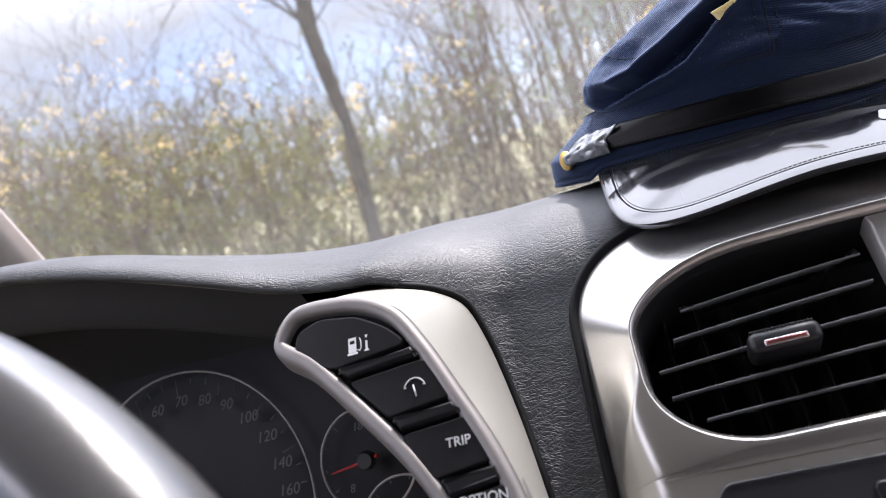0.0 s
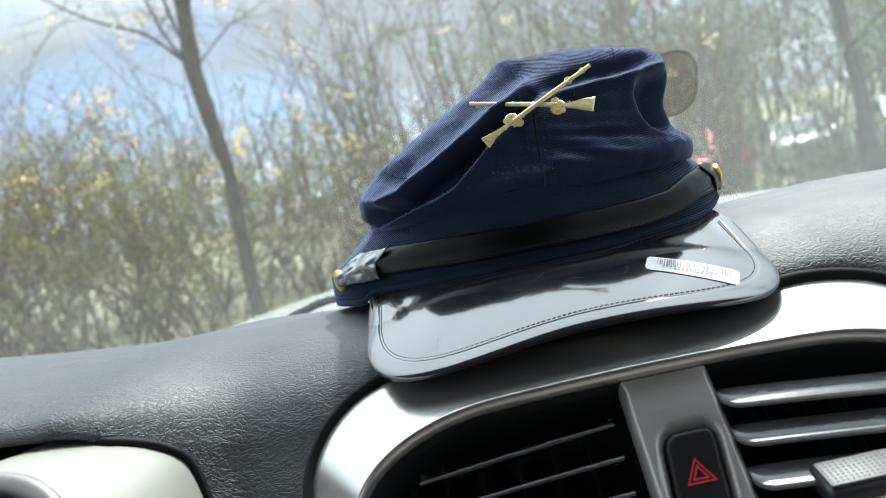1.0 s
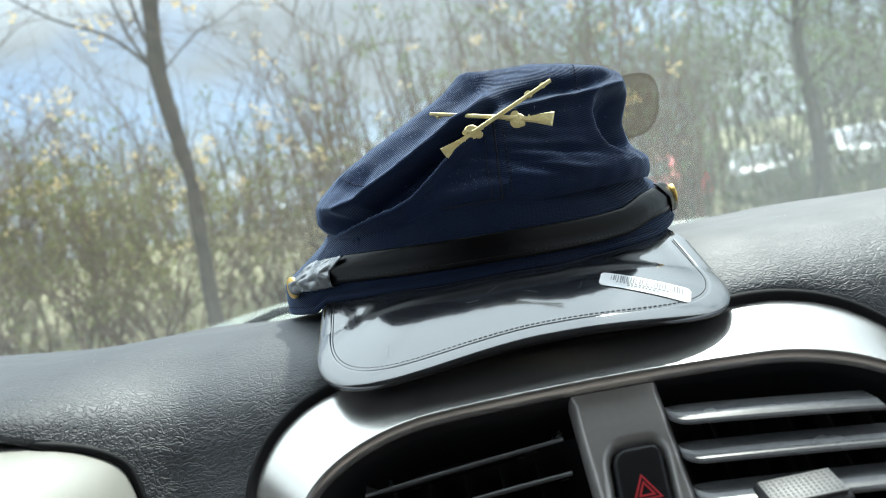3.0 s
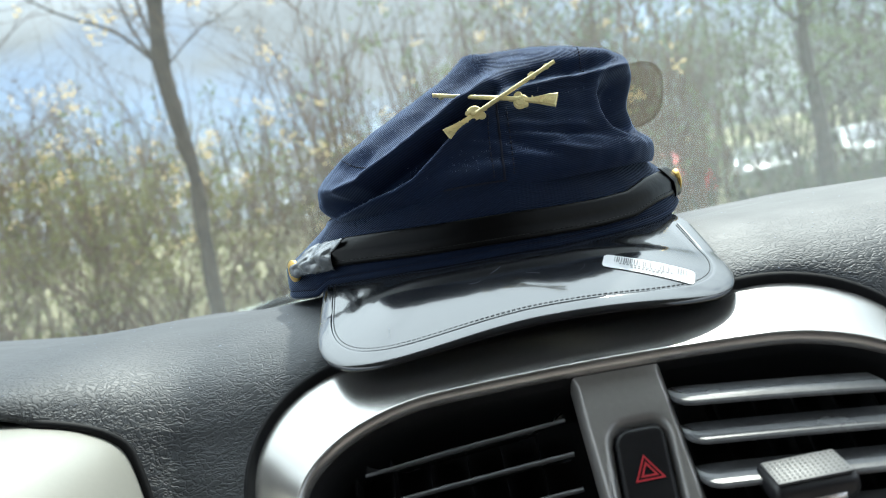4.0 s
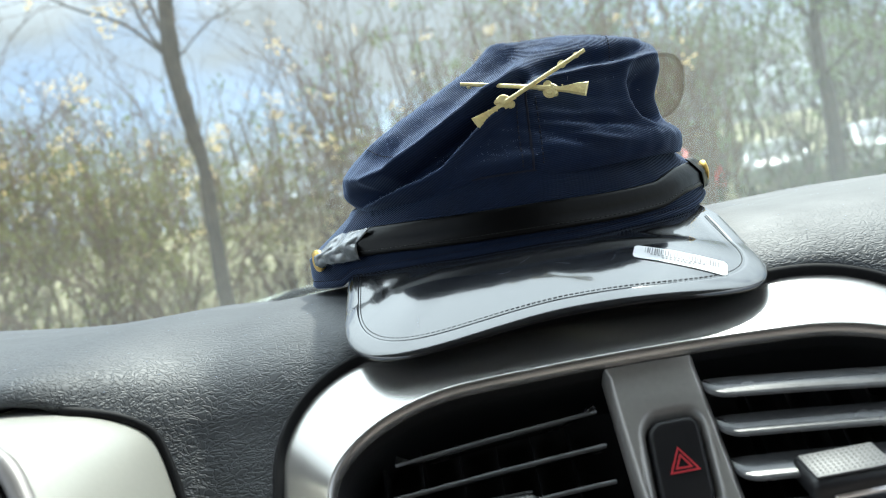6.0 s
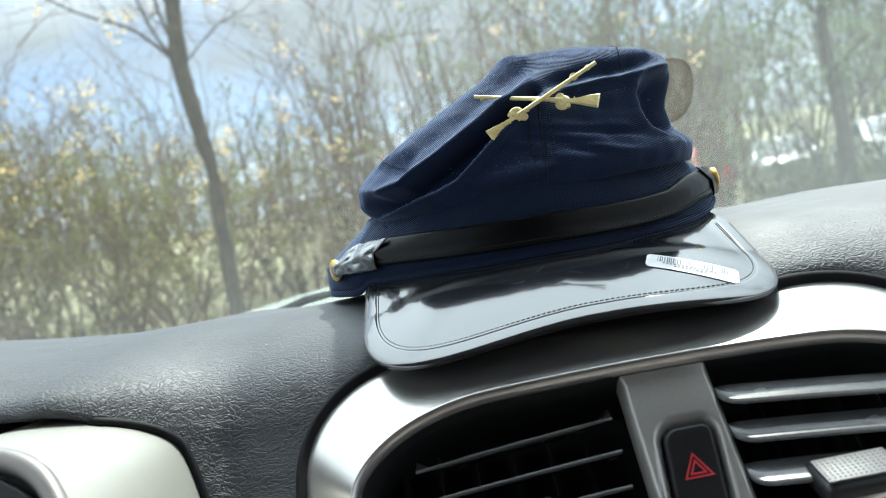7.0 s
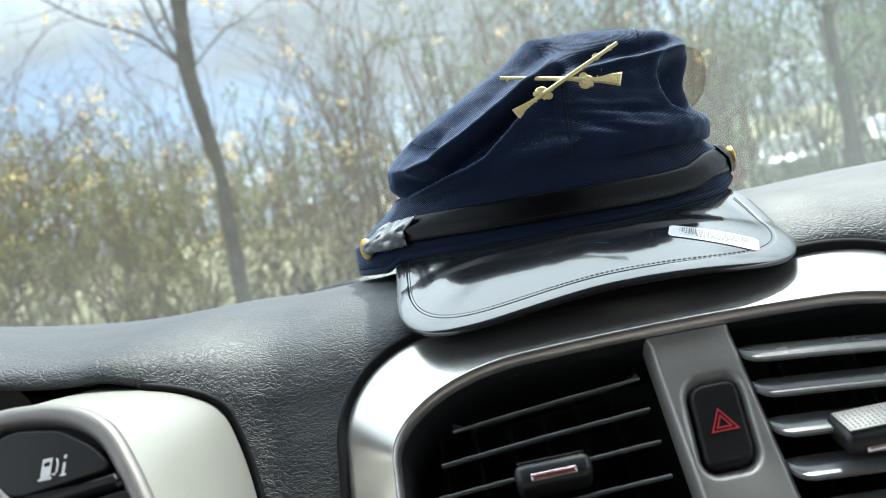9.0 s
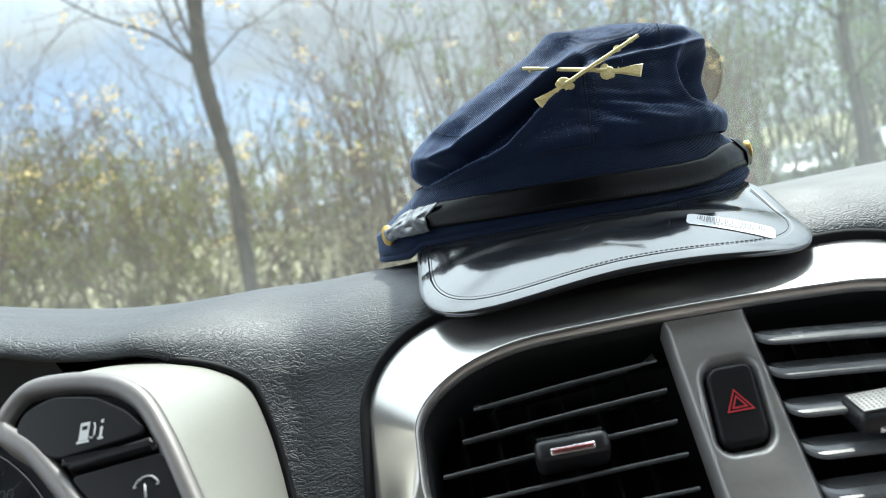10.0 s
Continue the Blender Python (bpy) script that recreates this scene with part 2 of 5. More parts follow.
def windscreen_glass():
    """Clear glass with a thin film of dust that scatters the light that falls on it, and a gloss."""
    m = bpy.data.materials.new("dusty_windscreen_glass")
    m.use_nodes = True
    nt = m.node_tree
    nt.nodes.remove(nt.nodes["Principled BSDF"])
    out = nt.nodes["Material Output"]
    clear, gloss, dust = (nt.nodes.new("ShaderNodeBsdf" + k) for k in ("Transparent", "Glossy", "Translucent"))
    clear.inputs["Color"].default_value = (0.84, 0.88, 0.87, 1)
    gloss.inputs["Roughness"].default_value = 0.02
    dust.inputs["Color"].default_value = (0.80, 0.89, 0.88, 1)
    fres = nt.nodes.new("ShaderNodeFresnel")
    fres.inputs["IOR"].default_value = 1.45
    tc, n = nt.nodes.new("ShaderNodeTexCoord"), nt.nodes.new("ShaderNodeTexNoise")
    n.inputs["Scale"].default_value, n.inputs["Detail"].default_value = 4.0, 7
    nt.links.new(tc.outputs["Object"], n.inputs["Vector"])
    r = nt.nodes.new("ShaderNodeMapRange")
    r.inputs["From Min"].default_value, r.inputs["From Max"].default_value = 0.35, 0.7
    r.inputs["To Min"].default_value, r.inputs["To Max"].default_value = 0.004, 0.022
    nt.links.new(n.outputs["Fac"], r.inputs["Value"])
    m1, m2 = nt.nodes.new("ShaderNodeMixShader"), nt.nodes.new("ShaderNodeMixShader")
    sep, side, both = nt.nodes.new("ShaderNodeSeparateXYZ"), nt.nodes.new("ShaderNodeMapRange"), nt.nodes.new("ShaderNodeMath")
    both.operation = "ADD"
    side.inputs["From Min"].default_value, side.inputs["From Max"].default_value = -0.2, 0.6      # dust raised on the passenger side to add the stronger haze there
    side.inputs["To Min"].default_value, side.inputs["To Max"].default_value = 0.0, 0.050
    nt.links.new(tc.outputs["Object"], sep.inputs[0])
    nt.links.new(sep.outputs["X"], side.inputs["Value"])
    nt.links.new(r.outputs[0], both.inputs[0])
    nt.links.new(side.outputs[0], both.inputs[1])
    foot, more = nt.nodes.new("ShaderNodeMapRange"), nt.nodes.new("ShaderNodeMath")      # and towards its foot, to paint in the pale veil
    foot.inputs["From Min"].default_value, foot.inputs["From Max"].default_value = 0.03, 0.20
    foot.inputs["To Min"].default_value, foot.inputs["To Max"].default_value = 0.020, 0.0
    more.operation = "ADD"
    nt.links.new(sep.outputs["Z"], foot.inputs["Value"])
    nt.links.new(both.outputs[0], more.inputs[0])
    nt.links.new(foot.outputs[0], more.inputs[1])
    nt.links.new(more.outputs[0], m1.inputs[0])
    nt.links.new(clear.outputs[0], m1.inputs[1])
    nt.links.new(dust.outputs[0], m1.inputs[2])
    nt.links.new(fres.outputs[0], m2.inputs[0])
    nt.links.new(m1.outputs[0], m2.inputs[1])
    nt.links.new(gloss.outputs[0], m2.inputs[2])
    nt.links.new(m2.outputs[0], out.inputs["Surface"])
    return m


SCREEN = windscreen_glass()


def tinted_film(name, colour):
    m = bpy.data.materials.new(name)
    m.use_nodes = True
    m.node_tree.nodes.remove(m.node_tree.nodes["Principled BSDF"])
    tint = m.node_tree.nodes.new("ShaderNodeBsdfTransparent")
    tint.inputs["Color"].default_value = (*colour, 1)
    m.node_tree.links.new(tint.outputs[0], m.node_tree.nodes["Material Output"].inputs["Surface"])
    return m


# See-through tints for a reflection drawn on the windscreen.
REFLECTION = tinted_film("reflection_tint", (0.70, 0.655, 0.60))
REFLECTION_EDGE = tinted_film("reflection_border_tint", (0.60, 0.55, 0.50))
GLASS_DARK = material("dark_car_glass", (0.02, 0.022, 0.025), 0.08, coat=1.0)


# ---- mesh helpers ----
def mesh_object(name, verts, faces, mat, parent=None, label="", smooth=True):
    me = bpy.data.meshes.new(name)
    me.from_pydata([tuple(v) for v in verts], [], faces)
    me.materials.append(mat)
    if smooth:
        me.polygons.foreach_set("use_smooth", [True] * len(me.polygons))
    me.update()
    ob = new(name, me)
    if parent:
        ob.parent = parent
        ob.matrix_parent_inverse = parent.matrix_world.inverted()
    if label:
        tagged(ob, label)
    return ob


def part(name, bm, mat, parent=None, label="", smooth=True):
    """A bmesh as one mesh object under a thing or a part."""
    bmesh.ops.recalc_face_normals(bm, faces=bm.faces)
    me = bpy.data.meshes.new(name)
    bm.to_mesh(me)
    bm.free()
    me.materials.append(mat)
    if smooth:
        me.polygons.foreach_set("use_smooth", [p.loop_total <= 8 and p.material_index == 0 for p in me.polygons])
    me.polygons.foreach_set("material_index", [0] * len(me.polygons))
    ob = new(name, me)
    if parent:
        ob.parent = parent
        ob.matrix_parent_inverse = parent.matrix_world.inverted()
    if label:
        tagged(ob, label)
    return ob


def thing(name, m, label, category, group="", kind=""):
    ob = new(name)
    ob.matrix_world = m
    ob.empty_display_size = 0.02
    bpy.context.view_layer.update()
    return tagged(ob, label, category, group, kind)


def grid_mesh(rows, closed=False):
    """Vertices and faces of a sheet through rows of points; closed: each row is a ring."""
    n = len(rows[0])
    verts = [p for r in rows for p in r]
    faces = []
    for i in range(len(rows) - 1):
        for j in range(n if closed else n - 1):
            k = (j + 1) % n
            faces.append((i * n + j, i * n + k, (i + 1) * n + k, (i + 1) * n + j))
    return verts, faces


def smooth_curve(ctrl, n, closed=False):
    """n points along a Catmull-Rom curve through ctrl."""
    pts = [np.array(p, float) for p in ctrl]
    m = len(pts)
    out = []
    span = m if closed else m - 1
    for k in range(n):
        t = k * span / (n if closed else n - 1)
        i = min(int(t), span - 1)
        f = t - i
        at = (lambda j: pts[j % m]) if closed else (lambda j: pts[min(max(j, 0), m - 1)])
        a, b, c, d = at(i - 1), at(i), at(i + 1), at(i + 2)
        out.append(0.5 * (2 * b + (c - a) * f + (2 * a - 5 * b + 4 * c - d) * f * f + (3 * b - a - 3 * c + d) * f ** 3))
    return out


def box(bm, m, sx, sy, sz, bevel=0.0, segments=3):
    made = bmesh.ops.create_cube(bm, size=1, matrix=m @ Matrix.Diagonal((sx, sy, sz, 1)))
    if bevel:
        edges = list({e for v in made["verts"] for e in v.link_edges})
        bmesh.ops.bevel(bm, geom=edges, offset=bevel, segments=segments, profile=0.6, affect="EDGES")


def box_part(name, m, size, mat, parent, bevel=0.0, label="", segments=3):
    bm = bmesh.new()
    box(bm, m, *size, bevel, segments)
    return part(name, bm, mat, parent, label, smooth=bevel > 0)


def tube(points, radii, sides=8, cap=True):
    """Vertices and faces of a tube along points."""
    pts = [Vector(p) for p in points]
    verts, faces = [], []
    for i, p in enumerate(pts):
        d = (pts[min(i + 1, len(pts) - 1)] - pts[max(i - 1, 0)]).normalized()
        a = d.cross(Vector((0.31, 0.2, 0.93))).normalized()
        b = d.cross(a)
        r = radii[i] if hasattr(radii, "__len__") else radii
        verts += [p + a * (r * math.cos(2 * math.pi * k / sides)) + b * (r * math.sin(2 * math.pi * k / sides)) for k in range(sides)]
    for i in range(len(pts) - 1):
        for k in range(sides):
            j = (k + 1) % sides
            faces.append((i * sides + k, i * sides + j, (i + 1) * sides + j, (i + 1) * sides + k))
    if cap:
        faces += [tuple(range(sides))[::-1], tuple(range((len(pts) - 1) * sides, len(pts) * sides))]
    return verts, faces


def merge(list_of):
    verts, faces = [], []
    for v, f in list_of:
        k = len(verts)
        verts += list(v)
        faces += [tuple(i + k for i in q) for q in f]
    return verts, faces


# ---- dashboard pad ----
# profiles (y, z) from the windscreen over the crest and down the front, at stations along x
VALLEY = [(.50, .007), (.42, .0180), (.32, .0292), (.22, .0388), (.15, .0445), (.10, .0425), (.075, .037), (.055, .030), (.041, .021), (.031, .008), (.022, -.008), (-.014, -.06), (-.084, -.16)]
VALLEY_RIGHT = [(.50, .014), (.42, .027), (.32, .040), (.22, .045), (.15, .0455), (.10, .042), (.075, .037), (.055, .030), (.041, .021), (.031, .008), (.022, -.008), (-.014, -.06), (-.084, -.16)]
OVER_PANEL = [(.50, .007), (.42, .0185), (.32, .0305), (.22, .0415), (.15, .0460), (.11, .044), (.085, .040), (.066, .034), (.052, .026), (.047, .019), (.050, .011), (.060, -.01), (.075, -.05)]
POD = [(.50, .009), (.42, .0220), (.32, .0360), (.22, .0445), (.15, .0480), (.10, .0495), (.06, .048), (.025, .0475), (.000, .0460), (-.010, .0415), (-.008, .0355), (.03, .032), (.07, .029)]
HOOD_LOW = [(.50, .010), (.42, .0240), (.32, .0370), (.22, .0475), (.15, .0525), (.10, .0560), (.06, .0600), (.025, .0640), (-.008, .0660), (-.020, .0625), (-.016, .0575), (.02, .052), (.08, .047)]
HOOD_MID = [(.50, .018), (.42, .032), (.32, .046), (.22, .058), (.15, .068), (.10, .0755), (.06, .082), (.025, .0875), (-.010, .0885), (-.022, .0845), (-.018, .0790), (.02, .073), (.08, .068)]
HOOD_TOP = [(.50, .020), (.42, .038), (.32, .057), (.22, .074), (.15, .086), (.10, .094), (.06, .100), (.025, .104), (-.012, .1045), (-.024, .1005), (-.020, .0945), (.02, .089), (.08, .084)]
PASSENGER = [(.50, .008), (.42, .021), (.32, .033), (.22, .0415), (.15, .0440), (.10, .0425), (.07, .038), (.045, .030), (.025, .018), (.012, .002), (.004, -.016), (-.01, -.06), (-.03, -.16)]
STATIONS = [(-.78, PASSENGER), (-.66, HOOD_LOW), (-.60, HOOD_TOP), (-.47, HOOD_TOP), (-.40, HOOD_MID), (-.338, HOOD_LOW), (-.288, POD), (-.238, POD), (-.208, VALLEY), (-.165, VALLEY), (-.138, VALLEY), (-.115, OVER_PANEL), (.0, OVER_PANEL),
            (.105, OVER_PANEL), (.128, VALLEY_RIGHT), (.16, VALLEY_RIGHT), (.21, VALLEY_RIGHT), (.27, PASSENGER), (.5, PASSENGER), (.78, PASSENGER)]


STATION_X = [a for a, _ in STATIONS]
STATION_P = np.array([p for _, p in STATIONS])


def dash_profile(x):
    """The pad's profile at x: a running mean over its stations."""
    reach = .028 if x < -.26 else .020 if x < -.17 else .008
    prof = np.zeros(STATION_P.shape[1:])
    for w in np.linspace(-reach, reach, 7):
        q = min(max(x + w, STATION_X[0]), STATION_X[-1])
        k = min(max(int(np.searchsorted(STATION_X, q)) - 1, 0), len(STATION_X) - 2)
        f = (q - STATION_X[k]) / (STATION_X[k + 1] - STATION_X[k])
        prof += (STATION_P[k] * (1 - f) + STATION_P[k + 1] * f) / 7
    back = 0.28 * max(0, abs(x) - 0.1) ** 2          # the windscreen's foot bows back towards the sides
    prof[:5, 0] -= back * np.array([1, .9, .6, .3, .1])
    return prof


def build_dash():
    rows = []
    xs = sorted(set(list(np.linspace(-.78, -.36, 30)) + list(np.linspace(-.36, .30, 150)) + list(np.linspace(.30, .78, 24))))
    for x in xs:
        rows.append([(x, p[0], p[1]) for p in smooth_curve(dash_profile(x), 64)])
    root = thing("dashboard", pose(0, .2, .02), "charcoal grained vinyl dashboard top under the windscreen", "dashboard", kind="structure")
    v, f = grid_mesh(rows)
    mesh_object("pad", v, f, PAD, root, "charcoal leather-grained vinyl pad")
    # dark moulded lining under the hood over the gauges
    rows = []
    for x in np.linspace(-.70, -.292, 60):
        p = dash_profile(x)
        y, z = p[9][0], p[10][1]
        rows.append([(x, y + .005, z - .0005), (x, y + .010, z - .006), (x, y + .015, z - .018), (x, y + .019, z - .029), (x, y + .022, z - .0320), (x, y + .028, z - .0335), (x, .06, z - .034), (x, .09, z - .036), (x, .108, z - .05), (x, .112, -.10)])
    v, f = grid_mesh(rows)
    mesh_object("hood_lining", v, f, HOOD_IN, root, "black moulded lining under the gauge hood")
    return root


dash = build_dash()


# ---- centre panel: its face lies in the plane y = 0.8 z ----
from mathutils.geometry import tessellate_polygon

EV = Vector((0, .8, 1)).normalized()
EN = Vector((0, -1, .8)).normalized()


def on_face(x, z, out=0.0):
    """A point of the panel's sloping face at height z, raised by out."""
    return Vector((x, .8 * z, z)) + EN * out


def round_outline(x0, x1, z0, z1, corners, n=14):
    """Outline anticlockwise from the lower left; corners: (rx, rz) at lower left, lower right, upper right, upper left."""
    (ax, az), (bx, bz), (cx, cz), (dx, dz) = corners
    out = []
    for px, pz, rx, rz, a0 in ((x1 - bx, z0 + bz, bx, bz, -90), (x1 - cx, z1 - cz, cx, cz, 0), (x0 + dx, z1 - dz, dx, dz, 90), (x0 + ax, z0 + az, ax, az, 180)):
        out += [(px + rx * math.cos(radians(a0 + 90 * k / n)), pz + rz * math.sin(radians(a0 + 90 * k / n))) for k in range(n + 1)]
    return out


def inset(outline, d):
    """The outline moved inwards by d (outwards if negative)."""
    pts = [Vector(p) for p in outline]
    out = []
    for i, p in enumerate(pts):
        a, b = pts[i - 1], pts[(i + 1) % len(pts)]
        t = (b - a)
        nrm = Vector((-t.y, t.x)).normalized() if t.length > 1e-9 else Vector((0, 0))
        out.append(tuple(p + nrm * d))
    return out


def ring_strip(bm, loops):
    rings = [[bm.verts.new(p) for p in lp] for lp in loops]
    for a, b in zip(rings, rings[1:]):
        for i in range(len(a)):
            j = (i + 1) % len(a)
            bm.faces.new((a[i], a[j], b[j], b[i]))
    return rings


def cap(bm, ring):
    """A flat lid on a ring."""
    for tri in tessellate_polygon([[v.co for v in ring]]):
        bm.faces.new([ring[k] for k in tri]).material_index = 1           # stays flat


def face_with_holes(bm, outer, holes, out):
    """A flat face of the panel between an outline and its openings."""
    outs = out if isinstance(out, tuple) else (out,) * (len(holes) + 1)
    vs = [bm.verts.new(on_face(x, z, o)) for lp, o in zip([outer] + holes, outs) for x, z in lp]
    for tri in tessellate_polygon([[Vector((x, z, 0)) for x, z in lp] for lp in [outer] + holes]):
        bm.faces.new([vs[k] for k in tri])


PANEL = round_outline(-.1560, .141, -.30, .0290, ((.04, .04), (.04, .04), (.062, .038), (.052, .038)), 18)
OPENING = round_outline(-.1275, .1275, -.0675, .0040, ((.046, .030), (.046, .030), (.060, .024), (.060, .024)), 20)
RADIO = round_outline(-.114, .114, -.28, -.0835, ((.008, .008),) * 4, 8)


def arch(x):
    """How far the vents' lines drop away from the middle."""
    return -.050 * -x if x < 0 else -.088 * x


def brow(x):
    """The same for the opening's upper edge, as one smooth curve."""
    return -.0040 - .0188 * x - .295 * x * x


def denser(outline, corner, n=14):
    """The outline with more points along its four straight sides."""
    out = []
    for i, p in enumerate(outline):
        out.append(p)
        if i % (corner + 1) == corner:
            q = outline[(i + 1) % len(outline)]
            out += [(p[0] + (q[0] - p[0]) * k / n, p[1] + (q[1] - p[1]) * k / n) for k in range(1, n)]
    return out


FRAME_EDGE = round_outline(-.156, .141, -.0785, .0290, ((.002, .002), (.002, .002), (.062, .038), (.052, .038)), 20)
FRAME_EDGE = denser(FRAME_EDGE, 20)
OPENING = [(x, z + brow(x) * (.35 + .65 * min(1, max(0, (z + .06) / .05)))) for x, z in denser(OPENING, 20)]


def build_panel():
    root = thing("centre_panel", pose(0, -.02, -.04), "satin champagne silver centre console panel with two air vents", "dashboard panel", kind="structure")
    bm = bmesh.new()
    lip, edge = inset(OPENING, -.0036), FRAME_EDGE

    def lower_out(x):
        return .0046 - .0225 * max(0, (abs(x + .0075) - .1225) / .026) ** 2

    def roll(f):
        """How far the face has dropped at f of the way from the vents to the frame's edge."""
        return .82 * (1 - (1 - f) ** 1.3) + .18 * (1 - math.sqrt(max(0, 1 - f * f)))
    loops = []
    for f in [0, .015] + list(np.linspace(.04, .88, 20)) + [.92, .95, .975, .99, 1]:
        loop = []
        for (ax, az), (bx, bz) in zip(lip, edge):
            w = math.hypot(bx - ax, bz - az)
            drop = .0230 * min(1, max(0, (w - .004) / .016)) * min(1, max(0, (az + .072) / .03))
            drop = max(drop, .0215 * min(1, max(0, (abs(bx - ax) - .01) / .012)))
            x, low = ax + (bx - ax) * f, max(0, min(1, (-.024 - bz) / .054)) ** 1.6      # low: running into the panel below
            s = min(1, f / .85)
            flush = .0068 + (lower_out(x) + .0003 - .0068) * s * s * (3 - 2 * s)
            loop.append(on_face(x, az + (bz - az) * f, (.0068 - drop * roll(f)) * (1 - low) + flush * low))
        loops.append(loop)
    bead = [(-.0036, .0068), (-.0032, .0067), (-.0025, .0061), (-.0017, .0050), (-.0010, .0034), (-.0007, .0020)]
    ring_strip(bm, loops[::-1] + [[on_face(x, z, o) for x, z in inset(OPENING, d)] for d, o in bead[1:]])
    part("panel_frame", bm, SILVER, root, "satin champagne silver painted frame")
    rows = []
    for z in np.linspace(-.0765, -.30, 8):                # the panel below the vents
        xs = [-.156, -.1555, -.154, -.151, -.147, -.142, -.137, -.130, -.06, 0, .06, .115, .122, .127, .132, .136, .139, .1405, .141]
        rows.append([on_face(x, z, lower_out(x)) for x in xs])
    v, f = grid_mesh(rows)
    mesh_object("lower_panel", v, f, SILVER, root, "satin champagne silver painted panel")
    # Black edge seal whose colour also stands for the deep shadow in the gap.
    bm = bmesh.new()
    ring_strip(bm, [[on_face(x, z, o) for x, z in inset(PANEL, d)] for d, o in ((.0025, -.0160), (-.0008, -.0125), (-.0026, -.0125), (-.0040, -.0155), (-.0044, -.0200), (-.0044, -.045))])
    part("edge_gap_strip", bm, GASKET, root, "black edge seal that also darkens the shadowed gap")
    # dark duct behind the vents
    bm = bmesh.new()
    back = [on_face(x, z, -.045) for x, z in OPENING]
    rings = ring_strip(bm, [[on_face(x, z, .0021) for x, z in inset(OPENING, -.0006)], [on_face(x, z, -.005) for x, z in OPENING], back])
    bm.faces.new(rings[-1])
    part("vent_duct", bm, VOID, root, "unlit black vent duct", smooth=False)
    # radio fascia
    bm = bmesh.new()
    rings = ring_strip(bm, [[on_face(x, z, o) for x, z in inset(RADIO, d)] for d, o in ((-.001, .003), (-.0006, .0052), (.0004, .0056), (.0012, .0050), (.003, .0048))])
    cap(bm, rings[-1])
    fascia = part("radio_fascia", bm, BLACK, root, "black plastic radio fascia")
    for x in (-.045, .045):
        bm = bmesh.new()
        rings = ring_strip(bm, [[on_face(px, pz, o) for px, pz in inset(round_outline(x - .011, x + .011, -.106, -.0905, ((.003, .003),) * 4, 5), d)] for d, o in ((0, .0046), (.0004, .0062), (.0012, .0068))])
        cap(bm, rings[-1])
        part("radio_button", bm, BUTTON, fascia, "black push button")
    return root


panel = build_panel()


